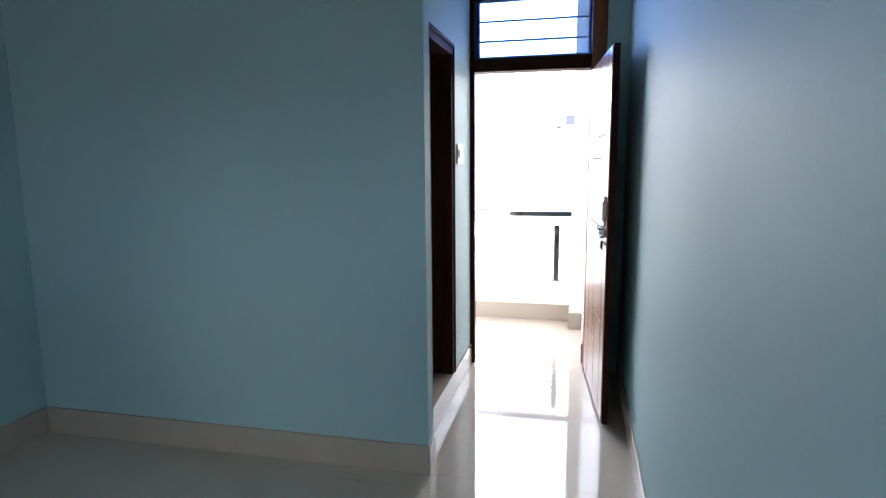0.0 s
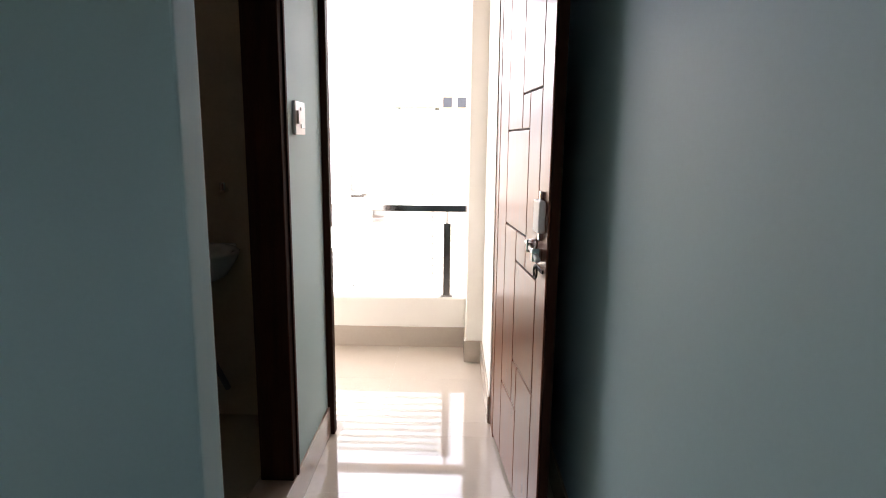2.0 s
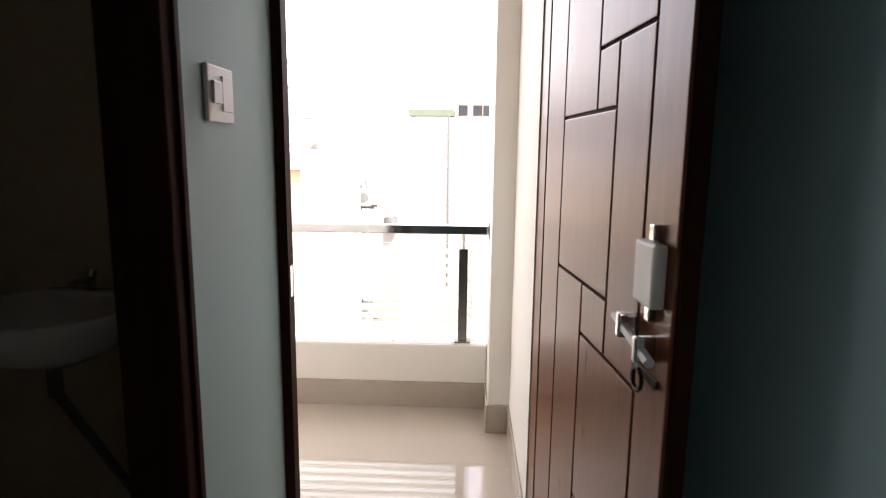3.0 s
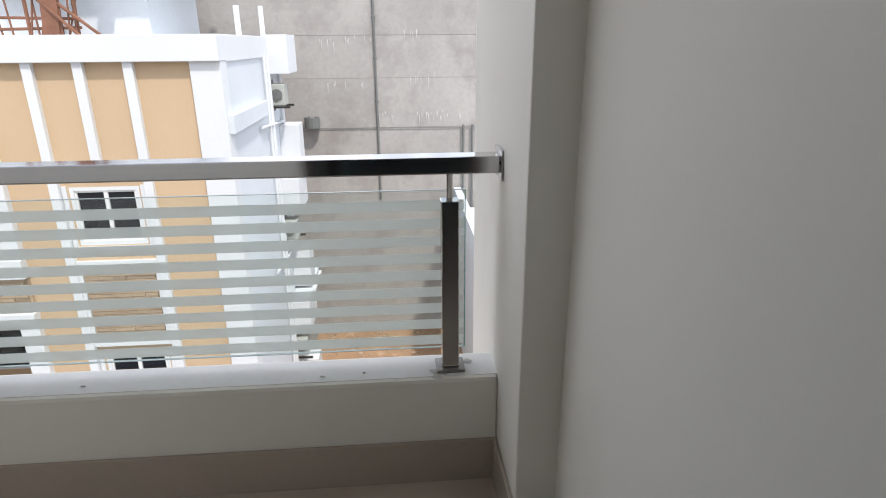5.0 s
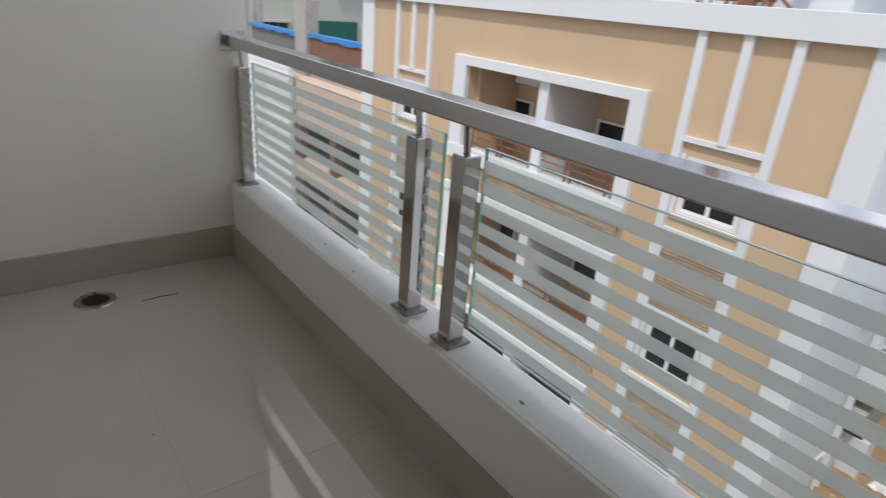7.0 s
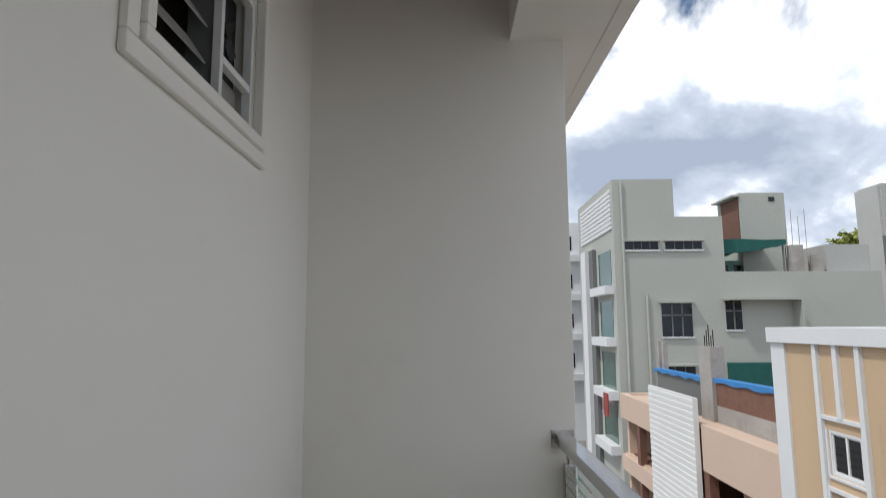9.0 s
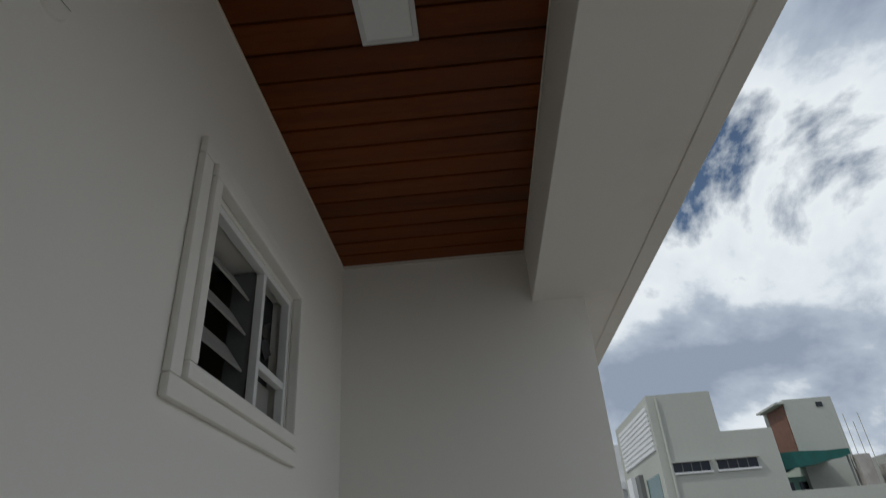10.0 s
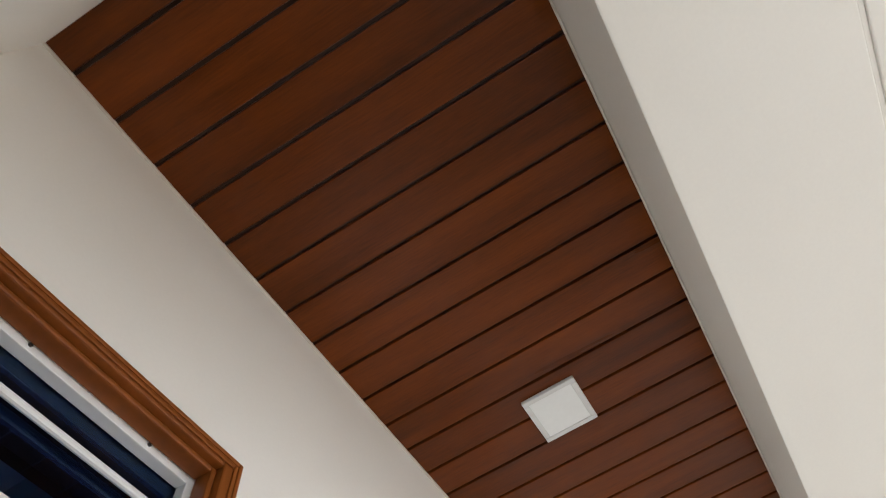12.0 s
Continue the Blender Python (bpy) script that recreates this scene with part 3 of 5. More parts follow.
def wash_basin():
    b = thing("wash_basin", (-1.35, -0.165, 0.72), "white ceramic wall-hung wash basin with chrome tap", "basin")
    c = (-1.36, -0.40, 0.80)
    bm = bmesh.new()
    lathe(bm, [(0.02, 0.0), (0.10, 0.005), (0.19, 0.05), (0.235, 0.12), (0.245, 0.15), (0.235, 0.158), (0.215, 0.15), (0.18, 0.09), (0.09, 0.045), (0.02, 0.035)], c, 32, (1.0, 0.94))
    box(bm, -1.52, -1.20, -0.23, -0.162, 0.87, 0.957, bevel=0.015)
    part("bowl", bm, CERAMIC, b, smooth=True)
    bm = bmesh.new()
    rod(bm, (-1.36, -0.205, 0.955), (-1.36, -0.205, 0.995), 0.012)
    rod(bm, (-1.36, -0.205, 0.99), (-1.36, -0.30, 1.0), 0.008)
    rod(bm, (-1.36, -0.205, 0.995), (-1.36, -0.195, 1.015), 0.014)
    part("tap", bm, CHROME, b, "chrome pillar tap")
    bm = bmesh.new()
    rod(bm, (-1.36, -0.40, 0.70), (-1.36, -0.40, 0.81), 0.02)
    rod(bm, (-1.36, -0.40, 0.71), (-1.27, -0.19, 0.25), 0.014)
    part("waste_pipe", bm, GREYDARK, b, "grey flexible waste pipe")


def wall_tap():
    t = thing("angle_valve", (-1.24, -0.165, 1.2), "small dark chrome valve on the bathroom wall", "valve")
    bm = bmesh.new()
    rod(bm, (-1.24, -0.16, 1.2), (-1.24, -0.21, 1.2), 0.012)
    rod(bm, (-1.24, -0.2, 1.2), (-1.24, -0.2, 1.235), 0.014)
    part("body", bm, CHROME, t)


def bib_tap():
    t = thing("bib_tap", (-1.64, -0.165, 0.84), "chrome bib tap on the bathroom wall beside the basin", "tap")
    bm = bmesh.new()
    rod(bm, (-1.64, -0.16, 0.84), (-1.64, -0.168, 0.84), 0.03, 16)
    rod(bm, (-1.64, -0.168, 0.84), (-1.64, -0.25, 0.84), 0.013)
    rod(bm, (-1.64, -0.25, 0.845), (-1.64, -0.262, 0.79), 0.012)
    part("body", bm, CHROME, t)
    part("knob", rod(bmesh.new(), (-1.64, -0.215, 0.85), (-1.64, -0.215, 0.885), 0.022, 12, 0.016), CHROME, t)


def light_switch():
    s = thing("light_switch", (X_ALCOVE, -0.54, 1.51), "white two-gang switch plate on the teal wall", "switch")
    part("plate", boxes((X_ALCOVE + 0.0005, X_ALCOVE + 0.012, -0.615, -0.475, 1.445, 1.57), bevel=0.004), PLASTIC, s)
    part("socket_face", boxes((X_ALCOVE + 0.012, X_ALCOVE + 0.016, -0.545, -0.49, 1.47, 1.55), bevel=0.002), PLASTIC, s)
    part("rocker", box(bmesh.new(), X_ALCOVE + 0.012, X_ALCOVE + 0.02, -0.6, -0.555, 1.485, 1.535, bevel=0.003), PLASTIC, s)


bathroom_door()
wash_basin()
wall_tap()
bib_tap()
light_switch()


# ---- balcony railing ----
def railing():
    r = thing("balcony_railing", (-1.65, 1.217, 0.355), "steel handrail with posts and frosted striped glass", "railing")
    y0, y1 = 1.165, 1.235
    part("handrail", boxes((L + 0.006, PIER_X - 0.006, y0, y1, 0.957, 1.003), bevel=0.005), RAILSTEEL, r, "polished steel handrail reflecting the dark doorway")
    for x0 in (PIER_X - 0.006, L + 0.001):
        part("wall_flange", boxes((x0, x0 + 0.005, y0 - 0.018, y1 + 0.018, 0.94, 1.02), bevel=0.002), STEEL, r)
    for x in (-0.242, -1.604, -1.806, -3.157):
        post = part("post", boxes((x - 0.025, x + 0.025, 1.192, 1.242, 0.357, 0.877), bevel=0.003), POLISHED, r)
        part("pin", rod(bmesh.new(), (x, 1.217, 0.877), (x, 1.21, 0.957), 0.009, 12), POLISHED, post)
        part("base_plate", boxes((x - 0.042, x + 0.042, 1.178, 1.256, 0.357, 0.366), bevel=0.003), PLATE, post)
        for z in (0.42, 0.80):
            part("glass_clamp", rod(bmesh.new(), (x, 1.243, z), (x, 1.25, z), 0.014, 12), STEEL, post)
    rng = random.Random(11)
    for x in (-0.242, -1.604, -1.806, -3.157):
        for q in range(5):
            bm = bmesh.new()
            cx, cy, n = x + rng.uniform(-0.06, 0.06), 1.21 + rng.uniform(-0.05, 0.05), 9
            ring = [bm.verts.new((cx + rng.uniform(0.01, 0.022) * math.cos(6.283 * k / n), cy + rng.uniform(0.008, 0.022) * math.sin(6.283 * k / n), 0.3574 + 0.0002 * q)) for k in range(n)]
            bm.faces.new(ring)
            part("cement_smear", bm, SMEAR, r, "grey cement smear on the parapet top")
    for a, b in ((-1.575, -0.195), (-3.13, -1.742)):
        g = part("glass_panel", boxes((a, b, 1.251, 1.259, 0.405, 0.895)), GLASS, r, "clear glass with frosted stripes")
        g.visible_shadow = False
        for e in (a - 0.002, b):
            part("glass_edge", boxes((e, e + 0.002, 1.2505, 1.2595, 0.405, 0.895)), GLASSEDGE, g)
        for e in (0.4035, 0.895):
            part("glass_rim", boxes((a, b, 1.2505, 1.2595, e, e + 0.0015)), GLASSRIM, g)
        for k in range(9):
            z = 0.868 - 0.0525 * k
            part("frosted_stripe", boxes((a + 0.003, b - 0.003, 1.2485, 1.2505, z - 0.0305, z)), FROST, g)


railing()


# ---- bathroom window on the balcony ----
def ventilator():
    w = thing("window_1", (-1.96, 0.0, 2.05), "white framed louvred bathroom window high on the wall", "window")
    x0, x1, z0, z1 = -2.455, -1.525, 2.06, 2.745
    bm = bmesh.new()
    for o, i, d in ((0.0, 0.052, 0.022), (0.0521, 0.092, 0.036)):
        for r in ((x0 + o, x1 - o, z0 + o, z0 + i), (x0 + o, x1 - o, z1 - i, z1 - o), (x0 + o, x0 + i, z0 + i, z1 - i), (x1 - i, x1 - o, z0 + i, z1 - i)):
            box(bm, r[0], r[1], 0.0005, d, r[2], r[3], bevel=0.007)
    part("casing", bm, WHITE, w)
    a, b, c, d = -2.36, -1.61, 2.155, 2.64
    m = -2.085
    part("window_frame", boxes((a, a + 0.022, -0.035, -0.004, c, d), (b - 0.022, b, -0.035, -0.004, c, d), (a + 0.022, b - 0.022, -0.035, -0.004, c, c + 0.022), (a + 0.022, b - 0.022, -0.035, -0.004, d - 0.022, d),
                               (m - 0.012, m + 0.012, -0.033, -0.006, c + 0.022, d - 0.022), (a + 0.022, m - 0.012, -0.033, -0.006, 2.30, 2.325), bevel=0.003), UPVC, w)
    for k in range(4):
        z = 2.21 + 0.118 * k
        part("louvre", box(bmesh.new(), m + 0.016, b - 0.026, -0.052, 0.052, -0.003, 0.003, turn=Matrix.Translation((0, -0.078, z)) @ Matrix.Rotation(radians(-56), 4, "X")), LOUVRE, w, "grey glass louvre")
    for x in (m, b - 0.012):
        part("louvre_rail", boxes((x - 0.003, x + 0.003, -0.115, -0.036, c + 0.01, d - 0.01)), GREYDARK, w)
    part("pane", boxes((a + 0.02, m - 0.01, -0.062, -0.056, c + 0.002, 2.303)), LOUVRE, w)
    # black sheet close behind the fan stands in for the opening's shade
    part("fan_back", boxes((a + 0.001, m - 0.012, -0.082, -0.072, 2.315, d - 0.001)), BLACKHOLE, w, "black sheet in place of the shade in the exhaust fan opening")
    fx, fz = (a + m) / 2, (2.325 + d - 0.022) / 2
    for k in range(5):
        part("fan_blade", box(bmesh.new(), 0.02, 0.105, -0.002, 0.002, -0.018, 0.018, bevel=0.001,
                              turn=Matrix.Translation((fx, -0.058, fz)) @ Matrix.Rotation(k * 1.2566, 4, "Y") @ Matrix.Rotation(0.4, 4, "X")), BLACKHOLE, w)
    part("fan_hub", rod(bmesh.new(), (fx, -0.072, fz), (fx, -0.044, fz), 0.026, 16), IRON, w)


def ceiling_light():
    c = thing("ceiling_light", (-1.59, 0.485, H), "square white surface-mounted panel light, switched off", "lamp")
    x0, x1, y0, y1 = -1.688, -1.495, 0.394, 0.577
    part("frame", boxes((x0, x0 + 0.018, y0, y1, H - 0.014, H), (x1 - 0.018, x1, y0, y1, H - 0.014, H), (x0 + 0.018, x1 - 0.018, y0, y0 + 0.018, H - 0.014, H),
                        (x0 + 0.018, x1 - 0.018, y1 - 0.018, y1, H - 0.014, H), bevel=0.003), LAMPFRAME, c)
    part("diffuser", boxes((x0 + 0.018, x1 - 0.018, y0 + 0.018, y1 - 0.018, H - 0.0115, H - 0.004)), DIFFUSER, c)


def floor_drain():
    f = thing("floor_drain", (-2.985, 0.52, 0), "round steel floor drain in the balcony tiles", "drain")
    part("rim", lathe(bmesh.new(), [(0.05, 0.001), (0.05, 0.004), (0.07, 0.005), (0.076, 0.001)], (-2.985, 0.52, 0), 24), STEEL, f)
    bm = bmesh.new()
    for k in range(-4, 5):
        h = math.sqrt(max(0.0, 0.05 ** 2 - (k * 0.011) ** 2))
        box(bm, -2.985 + k * 0.011 - 0.0032, -2.985 + k * 0.011 + 0.0032, 0.52 - h, 0.52 + h, 0.001, 0.004)
    part("grate", bm, IRON, f)


def conduit_cover():
    f = thing("conduit_cover", (-0.985, 0.0, 2.595), "painted-over round conduit cover with a short wire", "cover")
    bm = bmesh.new()
    bmesh.ops.create_cone(bm, cap_ends=True, segments=28, radius1=0.04, radius2=0.037, depth=0.004, matrix=Matrix.Translation((-0.985, 0.0025, 2.595)) @ Matrix.Rotation(radians(-90), 4, "X"))
    part("disc", bm, WHITE, f)
    part("wire", rod(bmesh.new(), (-0.975, 0.005, 2.598), (-1.02, 0.008, 2.6), 0.001, 6), GREYPAINT, f, "thin grey wire end")


def wire_offcut():
    f = thing("wire_offcut", (-2.895, 0.74, 0.002), "thin dark offcut of wire on the floor", "wire")
    bm = bmesh.new()
    pts = [(-2.9 + 0.006 * math.sin(k * 1.6), 0.676 + k * 0.022, 0.002) for k in range(7)]
    for p, q in zip(pts, pts[1:]):
        rod(bm, p, q, 0.0013, 6)
    part("strand", bm, IRON, f)


def plaster_crumbs():
    """Small crumbs left along the skirting and on the tiles."""
    rng = random.Random(21)
    spots = [(-1.35, 1.12, 0.0), (-2.07, 0.53, 0.0), (-1.42, 1.11, 0.0), (-3.16, 1.1, 0.0), (-3.15, 0.03, 0.0), (-0.62, 1.19, 0.357), (-0.5, 1.2, 0.357), (-1.3, 1.2, 0.357), (-2.1, 1.19, 0.357), (-2.35, 1.21, 0.357)]
    for x, y, z in spots:
        f = thing("plaster_crumb", (x, y, z), "small grey crumb of plaster lying on the surface", "debris", "plaster crumbs on the balcony")
        bm = bmesh.new()
        bmesh.ops.create_icosphere(bm, subdivisions=1, radius=1, matrix=Matrix.Translation((x, y, z + 0.0025)) @ Matrix.Diagonal((rng.uniform(0.005, 0.009), rng.uniform(0.004, 0.007), 0.003, 1)))
        for v in bm.verts:
            v.co += Vector((rng.uniform(-1, 1), rng.uniform(-1, 1), 0)) * 0.0012
        part("lump", bm, SMEAR, f)


wire_offcut()
plaster_crumbs()
ventilator()
ceiling_light()
floor_drain()
conduit_cover()


# ---- outside ----
GROUND = -7.05
structure("ground", boxes((-400, 400, -400, 400, GROUND - 0.3, GROUND)), DUST, "dusty grey-brown bare ground", "ground")
structure("yard_ground", boxes((-2.92, 1.3, 8.6, 16.0, GROUND - 0.01, GROUND + 0.006)), SOIL, "reddish bare soil of the yard", "ground")
structure("road", boxes((-80, 30, 3.2, 8.0, GROUND, GROUND + 0.03)), ASPHALT, "dusty lane between the houses", "road")
structure("house_below", boxes((L - 0.15, 0.3, -5.8, 1.2, GROUND, -0.13)), WHITE, "white painted lower storeys", "wall")
FY = 8.93


def window_unit(parent, x0, x1, z0, z1, y, leaves=2, sill=True):
    w = part("window", boxes((x0, x0 + 0.06, y - 0.03, y + 0.06, z0, z1), (x1 - 0.06, x1, y - 0.03, y + 0.06, z0, z1), (x0 + 0.06, x1 - 0.06, y - 0.03, y + 0.06, z1 - 0.06, z1),
                             (x0 + 0.06, x1 - 0.06, y - 0.03, y + 0.06, z0, z0 + 0.06)), CREAM, parent)
    step = (x1 - x0 - 0.12) / leaves
    for k in range(leaves):
        a = x0 + 0.06 + k * step
        part("pane", boxes((a + 0.03, a + step - 0.03, y + 0.02, y + 0.03, z0 + 0.09, z1 - 0.09)), DARKGLASS, w)
        part("sash", boxes((a, a + 0.03, y - 0.01, y + 0.04, z0 + 0.06, z1 - 0.06), (a + step - 0.03, a + step, y - 0.01, y + 0.04, z0 + 0.06, z1 - 0.06),
                           (a + 0.03, a + step - 0.03, y - 0.01, y + 0.04, z0 + 0.06, z0 + 0.09), (a + 0.03, a + step - 0.03, y - 0.01, y + 0.04, z1 - 0.09, z1 - 0.06)), UPVC, w)
        for q in range(4):
            part("grille_bar", boxes((a + 0.03, a + step - 0.03, y + 0.005, y + 0.012, z0 + 0.15 + q * 0.15, z0 + 0.158 + q * 0.15)), IRON, w)
    if sill:
        part("sill", boxes((x0 - 0.06, x1 + 0.06, y - 0.07, y + 0.02, z0 - 0.08, z0 - 0.02), bevel=0.006), CREAM, w)
        for a in (x0 - 0.1, x1 + 0.03):
            part("outer_trim", boxes((a, a + 0.07, y - 0.06, y - 0.02, z0 - 0.02, z1 + 0.02), bevel=0.004), CREAM, w)
    return w


def ledge_stones(parent, x0, x1, z0, z1, y, course, seed):
    """Courses of split stone strips, each its own piece."""
    rng = random.Random(seed)
    z = z0
    meshes = {}
    while z < z1 - 0.01:
        x = x0
        while x < x1 - 0.02:
            w = min(rng.choice((0.2, 0.32, 0.45, 0.7)), x1 - x)
            key = round(w, 2)
            if key not in meshes:
                meshes[key] = mesh_of("stone", boxes((0.004, w - 0.004, 0, 0.05, 0.004, course - 0.004)), LEDGE)
            piece("stone", meshes[key], parent, (x, y - rng.uniform(0.025, 0.045), z))
            x += w
        z += course


def beige_house():
    h = thing("beige_apartment_house", (-9, FY, GROUND), "beige rendered apartment house with white trims and recessed balconies", "house")
    x0, x1, cap0, cap1 = -15.6, -2.92, 1.05, 1.42
    storeys = (0.0, -2.87, -5.74)
    rx0, rx1 = -10.95, -6.6                     # recessed balconies
    cols = ((-5.42, -4.38), (-13.66, -12.62))   # window columns
    rows = [(x0, cols[1][0], FY, FY + 0.25, GROUND, cap0), (cols[1][1], rx0, FY, FY + 0.25, GROUND, cap0), (rx1, cols[0][0], FY, FY + 0.25, GROUND, cap0),
            (cols[0][1], x1, FY, FY + 0.25, GROUND, cap0), (rx0, rx1, FY, FY + 0.25, -0.12, cap0)]
    for a, b in cols:
        z = cap0
        for s in storeys:
            rows.append((a, b, FY, FY + 0.25, s - 0.78, z))
            z = s - 1.72
        rows.append((a, b, FY, FY + 0.25, GROUND, z))
    for s in storeys:
        rows.append((rx0, rx1, FY, FY + 0.2, s - 3.0, s - 2.0))
    rows += [(x0 + 0.25, x1 - 0.25, 10.4, 10.6, GROUND, cap0)]
    rows.append((x0, x0 + 0.25, FY + 0.25, 13.2, GROUND, cap0))
    for r in rows:
        part("wall", boxes(r), BEIGE, h)
    part("side_wall", boxes((x1 - 0.25, x1, FY + 0.25, 13.4, GROUND, cap0)), COOLWHITE, h, "cool white side wall")
    part("roof", boxes((x0 + 0.2, x1 - 0.2, FY + 0.2, 13.3, cap0 - 0.25, cap0 - 0.05)), COOLWHITE, h)
    part("roof_parapet", boxes((x0 - 0.08, x1 + 0.03, FY - 0.14, FY + 0.25, cap0, cap1), (x1 - 0.25, x1 + 0.03, FY + 0.25, 13.4, cap0 - 0.02, cap1), (x0 - 0.08, x0 + 0.2, FY + 0.25, 13.4, cap0, cap1), bevel=0.01), CREAM, h)
    for a, b in ((x0 - 0.04, x0 + 0.55), (x1 - 0.42, x1 + 0.02)):
        part("corner_band", boxes((a, b, FY - 0.06, FY + 0.02, GROUND, cap0)), CREAM, h)
    part("corner_return", boxes((x1 - 0.02, x1 + 0.021, FY + 0.02, FY + 0.27, GROUND, cap0)), CREAM, h)
    for lo, hi in cols:
        c = (lo + hi) / 2
        for dx, z0 in ((-0.7, GROUND), (0.0, -0.5), (0.7, GROUND)):
            part("rib", boxes((c + dx - 0.07, c + dx + 0.07, FY - 0.09, FY + 0.01, z0, cap0), bevel=0.008), CREAM, h)
        part("ledge", boxes((c - 0.63, c + 0.63, FY - 0.07, FY + 0.01, -0.56, -0.48)), CREAM, h)
        for s in storeys:
            window_unit(h, lo, hi, s - 1.72, s - 0.78, FY + 0.03)
            if s > -5:
                b = part("stone_panel", boxes((lo - 0.05, hi + 0.05, FY - 0.015, FY + 0.005, s - 3.42, s - 2.06)), LEDGE, h)
                part("panel_border", boxes((lo - 0.25, lo - 0.05, FY - 0.06, FY + 0.01, s - 3.5, s - 1.98), (hi + 0.05, hi + 0.25, FY - 0.06, FY + 0.01, s - 3.5, s - 1.98),
                                           (lo - 0.05, hi + 0.05, FY - 0.06, FY + 0.01, s - 3.5, s - 3.42), (lo - 0.05, hi + 0.05, FY - 0.06, FY + 0.01, s - 2.06, s - 1.98)), CREAM, h)
                if lo > -6:
                    ledge_stones(b, lo - 0.04, hi + 0.04, s - 3.41, s - 2.07, FY - 0.015, 0.0612, 3)
    for i, s in enumerate(storeys):
        part("balcony_surround", boxes((rx0 - 0.42, rx0, FY - 0.12, FY + 0.02, s - 1.9, s + (0.08 if i == 0 else -0.05)), (rx1, rx1 + 0.3, FY - 0.12, FY + 0.02, s - 1.9, s + (0.08 if i == 0 else -0.05)),
                                       (rx0, rx1, FY - 0.12, FY + 0.02, s - 0.12, s + (0.08 if i == 0 else -0.05)), bevel=0.01), CREAM, h)
        part("balcony_band", boxes((rx0 - 0.42, rx1 + 0.3, FY - 0.16, FY + 0.22, s - 2.2, s - 1.9), (rx0 - 0.42, rx1 + 0.3, FY - 0.16, FY + 0.22, s - 3.0, s - 2.82)), CREAM, h)
        b = part("stone_panel", boxes((rx0 - 0.4, rx1 + 0.28, FY - 0.05, FY - 0.001, s - 2.82, s - 2.2)), LEDGE, h)
        if i == 0:
            ledge_stones(b, rx0 - 0.3, rx1 + 0.24, s - 2.81, s - 2.22, FY - 0.05, 0.0655, 5)
        part("balcony_slab", boxes((rx0, rx1, FY + 0.2, 10.4, s - 3.0, s - 2.9)), CREAM, h)
        part("balcony_soffit", boxes((rx0, rx1, FY + 0.25, 10.4, s - 0.1, s - 0.02)), BEIGE, h)
        part("divider", boxes((-8.77, -8.52, FY - 0.02, 10.4, s - 2.9, s - 0.12)), CREAM, h)
        for q in (rx0, rx1 - 0.1):
            part("recess_side", boxes((q, q + 0.1, FY + 0.25, 10.4, s - 2.9, s - 0.12)), BEIGE, h)
        for a, b in ((-11.1, -10.3), (-8.38, -7.56)):
            z0, z1 = s - 1.79, s - 0.86
            dr = part("window", boxes((a, a + 0.06, 10.34, 10.41, z0, z1), (b - 0.06, b, 10.34, 10.41, z0, z1), (a + 0.06, b - 0.06, 10.34, 10.41, z1 - 0.05, z1), (a + 0.06, b - 0.06, 10.34, 10.41, z0, z0 + 0.05)), CREAM, h)
            part("pane", boxes((a + 0.06, b - 0.06, 10.36, 10.39, z0 + 0.05, z1 - 0.05)), DARKGLASS, dr)
        rail = part("balcony_rail", boxes((rx0, rx1, FY + 0.02, FY + 0.06, s - 1.5, s - 1.46), (rx0, rx1, FY + 0.03, FY + 0.05, s - 1.64, s - 1.62),
                                          (rx0, rx1, FY + 0.03, FY + 0.05, s - 1.78, s - 1.76)), RUST, h, "thin brown balcony rail")
        for k in range(5):
            for dx in (-0.07, 0.07):
                x = rx0 + 0.2 + k * (rx1 - rx0 - 0.4) / 4 + dx
                part("baluster", boxes((x - 0.014, x + 0.014, FY + 0.025, FY + 0.055, s - 1.9, s - 1.5)), RUST, rail)
        part("ventilation_box", boxes((rx0 + 0.35, rx0 + 1.1, 10.0, 10.35, s - 0.45, s - 0.16), bevel=0.02), COOLWHITE, h)
    # side wall: ledge, services and boxed-out toilets
    part("side_ledge", box(bmesh.new(), x1, x1 + 0.1, 8.95, 11.5, -0.02, 0.26, bevel=0.01), COOLWHITE, h)
    for k, z in enumerate((0.7, -2.2, -5.1)):
        part("side_box", boxes((x1, x1 + 0.42, 12.3, 13.4, z, z + 0.75), bevel=0.01), CREAM, h)
        part("side_box", boxes((x1, x1 + 0.42, 12.9, 13.5, z - 2.0, z - 1.1), bevel=0.01), CREAM, h)
        part("dark_vent", boxes((x1, x1 + 0.02, 12.1, 12.7, z - 0.75, z - 0.12)), DARKGLASS, h)
        a = part("air_conditioner", boxes((x1 + 0.02, x1 + 0.3, 12.25, 12.7, z - 0.62, z - 0.2), bevel=0.02), GREYPAINT, h)
        part("fan_grille", rod(bmesh.new(), (x1 + 0.15, 12.22, z - 0.4), (x1 + 0.15, 12.25, z - 0.4), 0.11, 16), GREYDARK, a)
    for y, top in ((10.7, 1.9), (12.7, 2.0)):
        part("vent_pipe", rod(bmesh.new(), (x1 - 0.1, y, cap0), (x1 - 0.1, y, top), 0.05, 8), CREAM, h)
    for y, r in ((11.75, 0.03), (12.0, 0.045), (13.2, 0.04)):
        part("drain_pipe", rod(bmesh.new(), (x1 + 0.06, y, GROUND), (x1 + 0.06, y, cap0), r, 8), CREAM, h)
